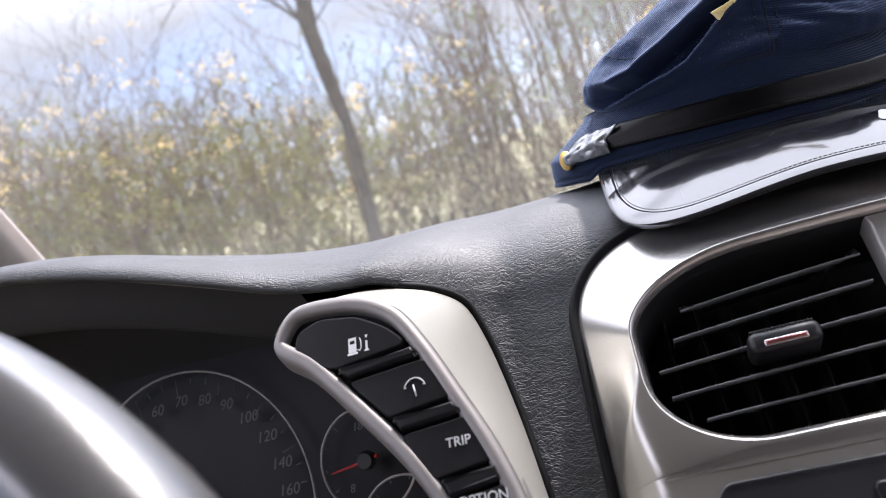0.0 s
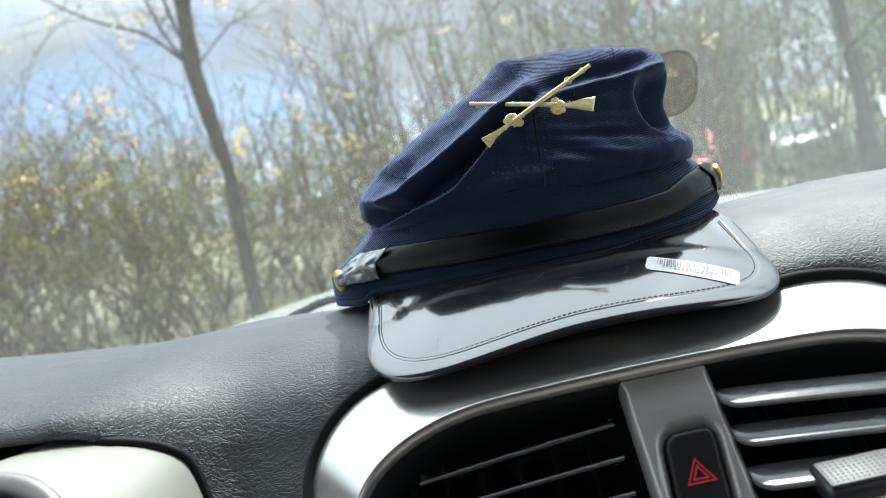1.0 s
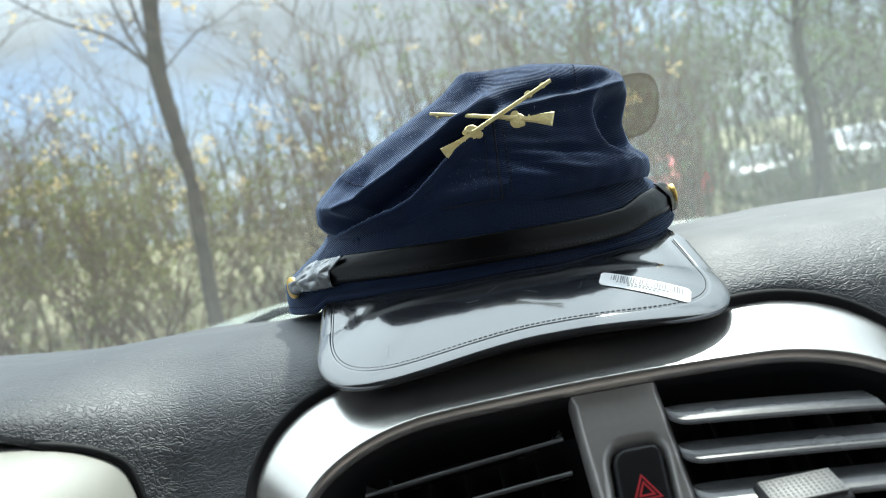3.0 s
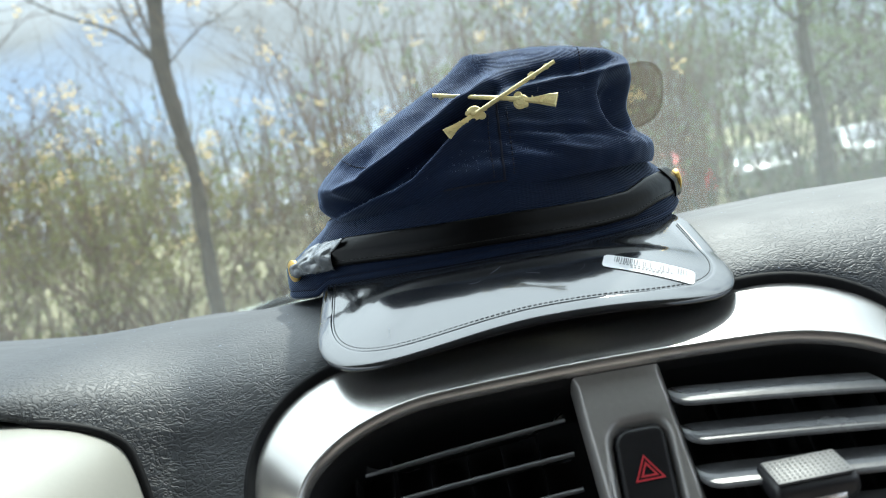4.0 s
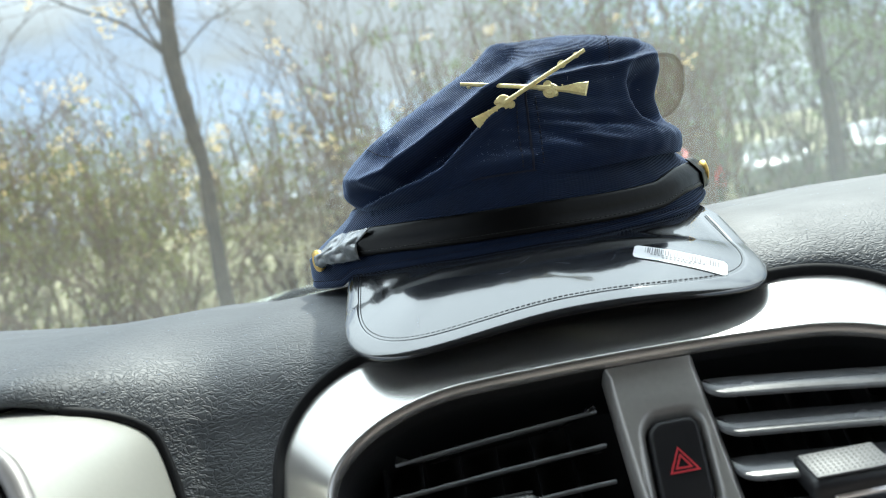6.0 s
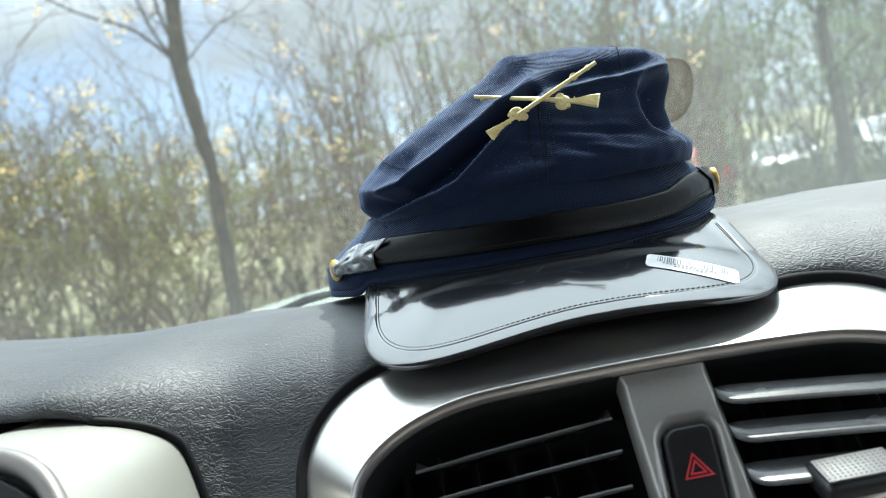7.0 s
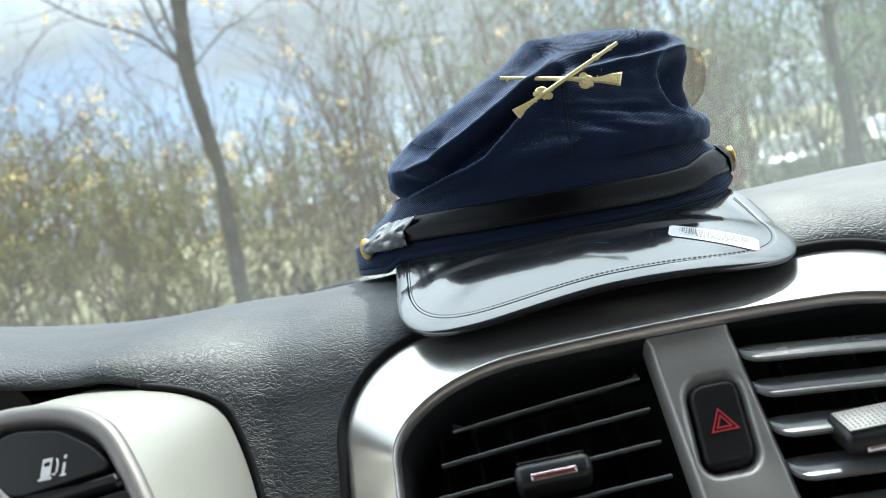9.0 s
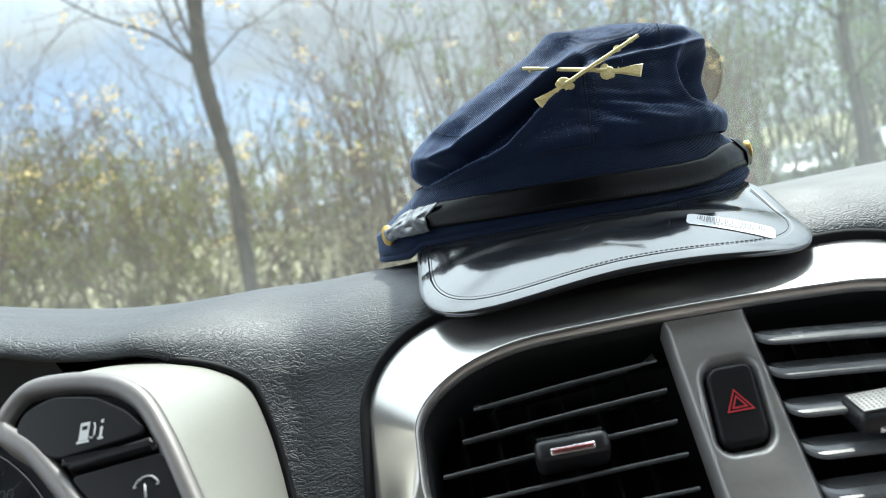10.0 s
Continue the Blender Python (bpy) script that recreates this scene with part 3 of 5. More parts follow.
def build_vents(root):
    # horizontal slats, five in each vent, with a rounded front edge
    for side in (-1, 1):
        vent = thing("vent", pose(side * .072, -.03, -.035), "black plastic dashboard air vent with five horizontal slats", "air vent", "dashboard vents")
        for k in range(5):
            z = -.0125 - .0117 * k
            half = [(.105, .112, .1225, .120, .108)[k], .0195 if side < 0 else .0240]
            x0, x1 = sorted((side * half[0], side * half[1]))
            sec = [(-.001, .0004), (.0002, .0008), (.0008, .0003), (.0007, -.0004), (-.0005, -.0008), (-.022, .0049), (-.022, .0060)]
            if side > 0:                    # these slats are tipped up
                sec = [(-.0100, .0118), (-.0028, .0054), (-.0020, .0048), (-.0007, .0025), (.0009, .0004), (.0010, -.0008), (.0004, -.0016), (-.0100, .0088)]
            rows = []
            steps = list(np.linspace(0, 1, 13)) if side < 0 else [0, .004, .012, .022, .034, .046, .060, .075] + list(np.linspace(.1, 1, 12))
            for f in steps:
                x = x0 + (x1 - x0) * f
                taper = min(1, 6 * f, 6 * (1 - f)) ** 0.5 if k == 0 and side < 0 else 1
                bow = -.0022 * (1 - (2 * f - 1) ** 2)
                base = (-.0055, -.005, -.005, -.005, -.005)[k] if side < 0 else (.0050, .0046, .0050, .0050, .0045)[k]
                u = max(0, 1 - (x - x0) / .0070) if side > 0 else 0
                gone = .0080 * (1 - math.sqrt(1 - u * u))               # the corner rounds back from the front edge
                rows.append([on_face(x, z + arch(x) * (1.2 - .18 * k) + ((-.0008, -.0022, -.0046, -.0072, -.0095)[k] if side > 0 else .003), base + max(-.0110 if side > 0 else -1, (o - .68 * gone)) * max(taper, .2) - bow * .4) + EV * (h + min(.73 * gone, max(0, .0118 - h))) for o, h in sec])
            v, f = grid_mesh(rows, True)
            f += [tuple(range(len(sec))), tuple(range((len(steps) - 1) * len(sec), len(steps) * len(sec)))[::-1]]
            mesh_object("slat", v, f, SLAT, vent, smooth=side < 0)
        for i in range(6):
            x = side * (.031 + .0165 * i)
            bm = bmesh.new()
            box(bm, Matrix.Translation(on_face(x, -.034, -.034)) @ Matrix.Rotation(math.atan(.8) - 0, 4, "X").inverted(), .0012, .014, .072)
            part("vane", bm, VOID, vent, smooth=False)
        # thumb slider on the third slat
        xc = -.0665 if side < 0 else .0595
        rot = Matrix((Vector((1, 0, 0)), -EN, EV)).transposed().to_4x4()
        hub = Matrix.Translation(on_face(xc, -.0395 if side < 0 else -.0460, .0005 if side < 0 else .0060)) @ rot @ Matrix.Rotation(radians(0 if side < 0 else 50), 4, "X")
        slider = box_part("slider", hub, (.0315, .0205, .0098), BLACK, vent, .0046, "black thumb slider on a slat", 5)
        box_part("inlay", hub @ Matrix.Translation((0, -.0106, -.0020)), (.0172, .0012, .0019), RED_CHROME if side < 0 else CHROME, slider, .0005, "thin bright metal inlay", 2)
        box_part("inlay_edge", hub @ Matrix.Translation((0, -.0104, -.0020)), (.0184, .0010, .0029), CHROME, slider, .0004, "fine chrome edge", 2)
        box_part("grip", hub @ Matrix.Translation((0, -.0005, .0053)), (.0275, .0150, .0010), KNOB_TOP if side > 0 else BLACK, slider, .0004, "dimpled grip plate", 2)
        if side < 0:
            bm = bmesh.new()
            for i in range(17):
                box(bm, hub @ Matrix.Translation((-.0124 + .00155 * i, -.0066, .0042)), .0007, .0050, .0022)
            tagged(part("ribs", bm, BLACK, slider, "fine ribs along the slider's top", smooth=False), kind="stuff")
        bumps = []
        for i in range(14):
            for j in range(7):
                c = hub @ Vector((-.0125 + .0019 * i, -.0060 + .0019 * j, .0058))
                ring = [hub @ Vector((-.0125 + .0019 * i + .0007 * math.cos(a), -.0060 + .0019 * j + .0007 * math.sin(a), .0058)) for a in (math.pi * q / 3 for q in range(6))]
                c = c + (hub.to_3x3() @ Vector((0, 0, .0006)))
                bumps.append((ring + [c], [(q, (q + 1) % 6, 6) for q in range(6)]))
        v, f = merge(bumps)
        tagged(mesh_object("grip_relief", v, f, KNOB_TOP if side > 0 else BLACK, slider, "rows of raised dots"), kind="stuff")


build_vents(panel)


def build_strip():
    """The grey post between the vents with the hazard switch."""
    root = thing("hazard_switch_post", pose(0, -.03, -.04), "grey satin plastic post between the vents with a hazard switch", "switch panel")
    hz = [(x + .14 * (z + .034), z) for x, z in round_outline(-.0080, .0184, -.0508, -.0165, ((.0085, .0075),) * 4, 8)]
    post = [(-.0150, -.0755), (.0243, -.0755)] + [(.0246, -.0755 + .0810 * k / 10) for k in range(1, 11)] + [(-.0135, .0055 - .0810 * k / 10) for k in range(0, 10)]
    bm = bmesh.new()
    face_with_holes(bm, inset(post, .0032), [inset(hz, -.0012)], .0016)
    ring_strip(bm, [[on_face(x, z, o) for x, z in inset(post, d)] for d, o in ((.0032, .0016), (.0027, .00145), (.0020, .0010), (.0013, .0002), (.0007, -.0010), (.0002, -.0025), (0, -.0045), (0, -.012))])
    ring_strip(bm, [[on_face(x, z, o) for x, z in inset(hz, d)] for d, o in ((-.0012, .0016), (-.0004, .0014), (.0006, .0006), (.0016, -.0008), (.0024, -.0022), (.0026, -.006))])
    bmesh.ops.remove_doubles(bm, verts=bm.verts, dist=1e-5)
    part("post", bm, STRIP, root)
    bm = bmesh.new()
    key = inset(hz, .0030)
    rings = ring_strip(bm, [[on_face(x, z, o) for x, z in inset(key, d)] for d, o in ((0, -.006), (0, .0002), (.0005, .0013), (.0013, .0019), (.0018, .0020), (.0023, .0020))])
    cap(bm, rings[-1])
    button = part("switch", bm, BUTTON, root, "black rocker hazard switch")
    # red double triangle
    cx, cz = .0056, -.0340
    for name, r0, r1 in (("outer_triangle", .0068, .0055), ("inner_triangle", .0040, .0026)):
        bm = bmesh.new()
        a = [on_face(cx + r0 * math.sin(2 * math.pi * k / 3), cz + r0 * math.cos(2 * math.pi * k / 3) * .78, .0024) for k in range(3)]
        b = [on_face(cx + r1 * math.sin(2 * math.pi * k / 3), cz + r1 * math.cos(2 * math.pi * k / 3) * .78, .0024) for k in range(3)]
        ring_strip(bm, [a, b])
        part(name, bm, RED_INK, button, "red triangle mark", smooth=False)


build_strip()


# ---- button pod and gauges beside the steering wheel ----
def on_pod(x, z, out=0.0):
    return Vector((x, -.0838 + .8 * z, z)) + EN * out


def text_part(name, body, size, m, mat, parent, label="", shear=0.0):
    cu = bpy.data.curves.new(name, "FONT")
    cu.body, cu.size, cu.align_x, cu.align_y, cu.extrude, cu.shear = body, size, "CENTER", "CENTER", 0.0001, shear
    tmp = bpy.data.objects.new(name, cu)
    scene.collection.objects.link(tmp)
    me = bpy.data.meshes.new_from_object(tmp.evaluated_get(bpy.context.evaluated_depsgraph_get()))
    bpy.data.objects.remove(tmp)
    me.transform(m)
    me.materials.clear()
    me.materials.append(mat)
    ob = new(name, me)
    ob.parent = parent
    ob.matrix_parent_inverse = parent.matrix_world.inverted()
    return tagged(ob, label) if label else ob


FACE_ROT = Matrix((Vector((1, 0, 0)), EV, EN)).transposed().to_4x4()      # x right, y up the slope, z out of it

RIM = [(-.288, .029), (-.279, .0385), (-.262, .0395), (-.242, .0360), (-.226, .0275), (-.214, .013), (-.202, -.006), (-.189, -.028), (-.180, -.05), (-.170, -.09),
       (-.190, -.092), (-.205, -.062), (-.219, -.041), (-.233, -.0245), (-.252, -.0065), (-.271, .0105), (-.287, .0205)]
KEY_SHAPES = [[(-.2765, .0205), (-.275, .0265), (-.264, .0298), (-.246, .0270), (-.232, .0200), (-.2235, .0128), (-.2575, .0098), (-.269, .0145)],
        [(-.2494, .0024), (-.2161, .0046), (-.2060, -.0095), (-.2330, -.0120)],
        [(-.2273, -.0200), (-.2002, -.0183), (-.1920, -.0325), (-.2160, -.0350)],
        [(-.2100, -.0438), (-.1882, -.0414), (-.1820, -.056), (-.201, -.060)]]
BARS = [[(-.2560, .0082), (-.2208, .0112), (-.2168, .0062), (-.2506, .0042)],
        [(-.2322, -.0132), (-.2050, -.0114), (-.2010, -.0167), (-.2284, -.0184)],
        [(-.2142, -.0360), (-.1908, -.0342), (-.1890, -.0398), (-.2108, -.0422)]]


def rounded_poly(poly, r=.0022, n=4):
    """The polygon with its corners rounded."""
    out = []
    pts = [Vector(p) for p in poly]
    for i, p in enumerate(pts):
        a, b = (pts[i - 1] - p), (pts[(i + 1) % len(pts)] - p)
        q0, q1 = p + a.normalized() * min(r, a.length * .45), p + b.normalized() * min(r, b.length * .45)
        for k in range(n + 1):
            f = k / n
            out.append(tuple(q0 * (1 - f) ** 2 + p * 2 * f * (1 - f) + q1 * f * f))
    return out


def build_pod():
    root = thing("button_pod", pose(-.23, -.05, 0), "cream and silver driver information button pod beside the gauges", "button panel")
    rim = [tuple(p) for p in smooth_curve(RIM, 120, True)]
    rim = rim[::-1]                                     # anticlockwise
    inner = inset(rim, .0062)
    bm = bmesh.new()
    ring_strip(bm, [[on_pod(x, z, o) for x, z in inset(rim, d)] for d, o in ((-.0008, -.012), (0, -.004), (.0008, -.0012), (.0020, .0002), (.0040, .0006), (.0056, .0002), (.0066, -.0010), (.0070, -.0026), (.0070, -.010))])
    part("rim", bm, RIM_DARKENED, root, "rounded satin rim round the buttons, darkened for the cabin it reflects")
    bm = bmesh.new()
    bm.faces.new([bm.verts.new(on_pod(x, z, -.0052)) for x, z in inner])
    part("backplate", bm, GASKET, root, "black backplate", smooth=False)
    # cream flank from the rim back to the dashboard
    front = smooth_curve([(-.2890, .0300), (-.2835, .0362), (-.274, .0386), (-.258, .0378), (-.240, .0338), (-.226, .0275), (-.214, .013), (-.202, -.006), (-.189, -.028), (-.180, -.05), (-.170, -.09)], 50)
    back = smooth_curve([(-.2890, .0230), (-.2835, .0275), (-.274, .0280), (-.258, .0266), (-.240, .0222), (-.226, .0155), (-.2145, .006), (-.208, -.018), (-.2055, -.05), (-.205, -.082), (-.205, -.13)], 50)
    rows = []
    for (fx, fz), (bx, bz) in zip(front, back):
        a, b = on_pod(fx, fz, -.003), Vector((bx, .035, bz))
        out = Vector((1, 0, .1)) * .004
        rows.append([a + (b - a) * f + out * math.sin(math.pi * f) for f in np.linspace(0, 1, 12)])
    v, f = grid_mesh(rows)
    mesh_object("flank", v, f, CREAM, root, "satin cream painted flank")
    # Black tube at the lip: the seal and the recess's shadow in one.
    shade_seal = []
    for (fx, fz), (bx, bz) in zip(front, back):
        a, b = on_pod(fx, fz, -.003), Vector((bx, .035, bz))
        at = b
        for k in np.linspace(.05, 1, 60):
            q = a + (b - a) * k + Vector((1, 0, .1)) * .004 * math.sin(math.pi * k)
            shape = dash_profile(q.x)[7:]
            if q.y > float(np.interp(q.z, shape[::-1, 1], shape[::-1, 0])) - .001:
                at = q
                break
        shade_seal.append(at + Vector((.0012, -.0006, .0010)))
    shade_seal = smooth_curve(shade_seal[::3], 60)
    v, f = tube(shade_seal, .0022, 8)
    mesh_object("shade_seal", v, f, GASKET, root, "black edge seal that also darkens the shadowed gap")
    for poly in BARS:
        bar = rounded_poly(poly[::-1], .0010)
        bm = bmesh.new()
        rings = ring_strip(bm, [[on_pod(x, z, o) for x, z in inset(bar, d)] for d, o in ((0, -.005), (.0002, -.0010), (.0008, .0004), (.0014, .0008), (.0018, .0008))])
        cap(bm, rings[-1])
        part("key_bar", bm, BUTTON, root, "raised black bar between the keys")
    names = ("fuel information key", "gauge key", "trip key", "option key")
    for i, poly in enumerate(KEY_SHAPES):
        key = rounded_poly(poly[::-1], .0035 if i == 0 else .0016)
        area = sum(a[0] * b[1] - b[0] * a[1] for a, b in zip(key, key[1:] + key[:1]))
        key = key if area > 0 else key[::-1]
        bm = bmesh.new()
        key = inset(key, -.0011)
        rings = ring_strip(bm, [[on_pod(x, z, o) for x, z in inset(key, d)] for d, o in ((0, -.005), (.0001, -.0014), (.0005, -.0004), (.0009, 0.0), (.0012, 0.0))])
        cap(bm, rings[-1])
        ob = part("key", bm, BUTTON, root, "black " + names[i])
        if i == 0:
            c = lambda x, z: on_pod(-.2452 + .76 * (x + .2460), .0160 + .76 * (z - .0157), .0003)
            bars = []
            for x0, x1, z0, z1 in ((-.2520, -.2470, .0125, .0168), (-.2520, -.2470, .0185, .0200), (-.2520, -.2510, .0168, .0185), (-.2480, -.2470, .0168, .0185), (-.2528, -.2462, .0114, .0124),
                                   (-.2412, -.2398, .0125, .0170), (-.2420, -.2390, .0118, .0126), (-.2412, -.2398, .0186, .0200)):
                q = [c(x0, z0), c(x1, z0), c(x1, z1), c(x0, z1)]
                bars.append((q, [(0, 1, 2, 3)]))
            hose = [c(-.2462, .0135), c(-.2450, .0128), c(-.2440, .0140), c(-.2440, .0175), c(-.2448, .0192)]
            bars.append(tube(hose, .0003, 6))
            v, f = merge(bars)
            mesh_object("fuel_icon", v, f, WHITE_INK, ob, "white petrol pump and letter i mark", smooth=False)
        elif i == 1:
            cx, cz = -.2205, -.0062
            arc = [on_pod(cx + .0052 * math.cos(radians(a)), cz + .0050 * math.sin(radians(a)), .0003) for a in range(25, 156, 10)]
            bits = [tube(arc, .00028, 6), tube([on_pod(cx + .0004, cz - .0014, .0003), on_pod(cx - .0006, cz + .0026, .0003)], .00035, 6)]
            for a in (25, 55, 90, 125, 155):
                bits.append(tube([on_pod(cx + .0052 * math.cos(radians(a)), cz + .0050 * math.sin(radians(a)), .0003), on_pod(cx + .0042 * math.cos(radians(a)), cz + .0050 * math.sin(radians(a)), .0003)], .0003, 6))
            v, f = merge(bits)
            mesh_object("gauge_icon", v, f, WHITE_INK, ob, "white gauge mark")
        else:
            word, x, z = (("TRIP", -.2045, -.0255), ("OPTION", -.1975, -.0440))[i - 2]
            text_part("word", word, .0056, Matrix.Translation(on_pod(x, z, .0003)) @ FACE_ROT @ Matrix.Diagonal((.95, 1.0, 1, 1)), WHITE_INK, ob, "white lettering")
    return root


build_pod()


def build_gauges():
    tilt = .30
    nrm = Vector((0, -1, tilt)).normalized()
    up = Vector((0, tilt, 1)).normalized()
    rot = Matrix((Vector((1, 0, 0)), up, nrm)).transposed().to_4x4()
    root = thing("instrument_cluster", pose(-.40, .08, -.08), "unlit dark instrument cluster with speedometer and small gauges", "instrument cluster")

    def at(x, z, out=0.0):
        return Vector((x, .083 + tilt * (z + .05), z)) + nrm * out
    bm = bmesh.new()
    box(bm, Matrix.Translation(at(-.47, -.10, -.012)) @ rot, .44, .28, .004)
    part("face", bm, DIAL, root, smooth=False)
    for cx, cz, r, kind in ((-.4503, -.0926, .0920, 0), (-.3170, -.0850, .0330, 1), (-.2985, -.1290, .0310, 2)):
        ring = [at(cx + r * math.cos(2 * math.pi * k / 64), cz + r * math.sin(2 * math.pi * k / 64), .002) for k in range(65)]
        v, f = tube(ring, .0009, 6, False)
        gauge = mesh_object("dial_ring", v, f, STRIP, root, "thin grey dial ring")
        marks = []
        n = 30 if kind == 0 else 9
        for k in range(n + 1):
            a = radians(210 - 240 * k / n)
            r0 = r * (.90 if k % 3 else .84)
            marks.append(tube([at(cx + r0 * math.cos(a), cz + r0 * math.sin(a), .0005), at(cx + r * .95 * math.cos(a), cz + r * .95 * math.sin(a), .0005)], .0005, 5))
        v, f = merge(marks)
        mesh_object("tick_marks", v, f, DIAL_INK, gauge, "grey tick marks")
        if kind == 0:
            for word, deg in (("160", 0), ("140", 14), ("120", 30), ("100", 45), ("90", 60), ("80", 74), ("70", 89), ("60", 105), ("50", 122), ("40", 137), ("30", 152)):
                a = radians(deg)
                ink = DIAL_INK if deg < 50 or deg > 95 else DIAL_FAINT
                text_part("number", word, .0105, Matrix.Translation(at(cx + r * .79 * math.cos(a), cz + r * .79 * math.sin(a), .0005)) @ rot, ink, gauge, "", .25)
            part_pts = [at(cx, cz, .004), at(cx - .05, cz - .03, .004)]
        else:
            if kind == 1:
                for word, a in (("18", 100), ("8", 225), ("14", 0)):
                    text_part("number", word, .0075, Matrix.Translation(at(cx + r * .66 * math.cos(radians(a)), cz + r * .66 * math.sin(radians(a)), .0005)) @ rot, DIAL_INK, gauge, "", .25)
            part_pts = [at(cx, cz, .004), at(cx - r * .80 * math.cos(radians(8)), cz - r * .8 * math.sin(radians(8)), .004)]
            tail = at(cx + r * .25, cz + r * .05, .004)
            part_pts = [tail] + part_pts
        v, f = tube(part_pts, [.0014] * (len(part_pts) - 1) + [.0005], 6)
        mesh_object("needle", v, f, NEEDLE, gauge, "red needle")
        bm = bmesh.new()
        bmesh.ops.create_cone(bm, cap_ends=True, segments=20, radius1=.0065 if kind else .012, radius2=.005 if kind else .010, depth=.006, matrix=Matrix.Translation(at(cx, cz, .006)) @ rot)
        part("hub", bm, BLACK, gauge, "black needle hub", smooth=False)


build_gauges()


def build_wheel():
    m = Matrix.Translation((-.371, -.315, -.086)) @ Matrix.Rotation(radians(65), 4, "X")
    root = thing("steering_wheel", m, "black glossy leather steering wheel rim reflecting the sky", "steering wheel")
    bm = bmesh.new()
    R, r, n, k = .188, .0165, 96, 18
    rings = []
    for i in range(n):
        a = 2 * math.pi * i / n
        rings.append([bm.verts.new(m @ Vector(((R + r * math.cos(2 * math.pi * j / k)) * math.cos(a), (R + r * math.cos(2 * math.pi * j / k)) * math.sin(a), 1.15 * r * math.sin(2 * math.pi * j / k)))) for j in range(k)])
    for i in range(n):
        for j in range(k):
            bm.faces.new((rings[i][j], rings[(i + 1) % n][j], rings[(i + 1) % n][(j + 1) % k], rings[i][(j + 1) % k]))
    part("rim", bm, WHEEL, root, "black leather rim")
    bm = bmesh.new()
    box(bm, m @ Matrix.Translation((0, -.02, -.03)), .17, .13, .05, .02, 4)
    part("hub", bm, BLACK, root, "dark hub cover")
    for a in (-15, 195, 270):
        c, s = math.cos(radians(a)), math.sin(radians(a))
        bm = bmesh.new()
        box(bm, m @ Matrix.Translation((.13 * c, .13 * s - .01, -.02)) @ Matrix.Rotation(radians(a), 4, "Z"), .12, .032, .014, .005, 3)
        part("spoke", bm, BLACK, root)


build_wheel()


# ---- the cap on the dashboard ----
CAP_X, CAP_Y = -.033, .155
cap = thing("forage_cap", pose(CAP_X, CAP_Y, .046), "navy cotton forage cap with black visor, lying on the dashboard", "cap")


def power(c, e):
    return math.copysign(abs(c) ** e, c)


def quadrant(theta, xl, xr, yf, yb, cx=CAP_X, cy=CAP_Y, e=1.176):
    """A point on a ring with its own reach to the left, right, front and back; e over 1 narrows its front."""
    c, s = math.cos(theta), math.sin(theta)
    if s < 0:
        c, s = power(c, e), power(s, e)
    return cx + (xr - cx if c > 0 else cx - xl) * c, cy + (cy - yf if s < 0 else yb - cy) * s


def band_ring(f):
    """f 0 at the lower edge of the band, 1 at the seam with the crown: reach left, right, front, back."""
    g = max(0, (f - .45) / .55)
    return (-.1550 + .034 * g ** .8, .0890 - .017 * g, .0530 + .002 * f, .225 - .012 * f)


def band_front(x):
    """Where the band's foot stands, seen from above, at x."""
    u = min(1, abs(x - CAP_X) / .122)
    return CAP_Y - .102 * (1 - u ** 1.7) ** (1 / 1.7)


def band_low(x, y):
    """The lower edge: it sags beside the visor and rests on the dashboard behind."""
    front = float(np.interp(x, [-.130, -.121, -.080, -.022, .0, .025, .065, .080, .090], [.0490, .0545, .0545, .0538, .0526, .0520, .0518, .0555, .0600]))
    back = min(1, max(0, (y - .10) / .03))
    return front + (.0488 - front) * back * (1 if x < CAP_X else 0)


def band_point(theta, f, out=0.0):
    xl, xr, yf, yb = band_ring(f)
    x, y = quadrant(theta, xl - out, xr + out, yf - out, yb + out)
    low = band_low(x, y)
    top = float(np.interp(x, [-.12, -.096, -.043, -.018, .0, .034, .050, .066], [.0905, .0928, .0913, .0903, .0888, .0889, .0899, .0925])) - .03 * max(0, y - CAP_Y)
    return Vector((x, y, low + (top - low) * f))


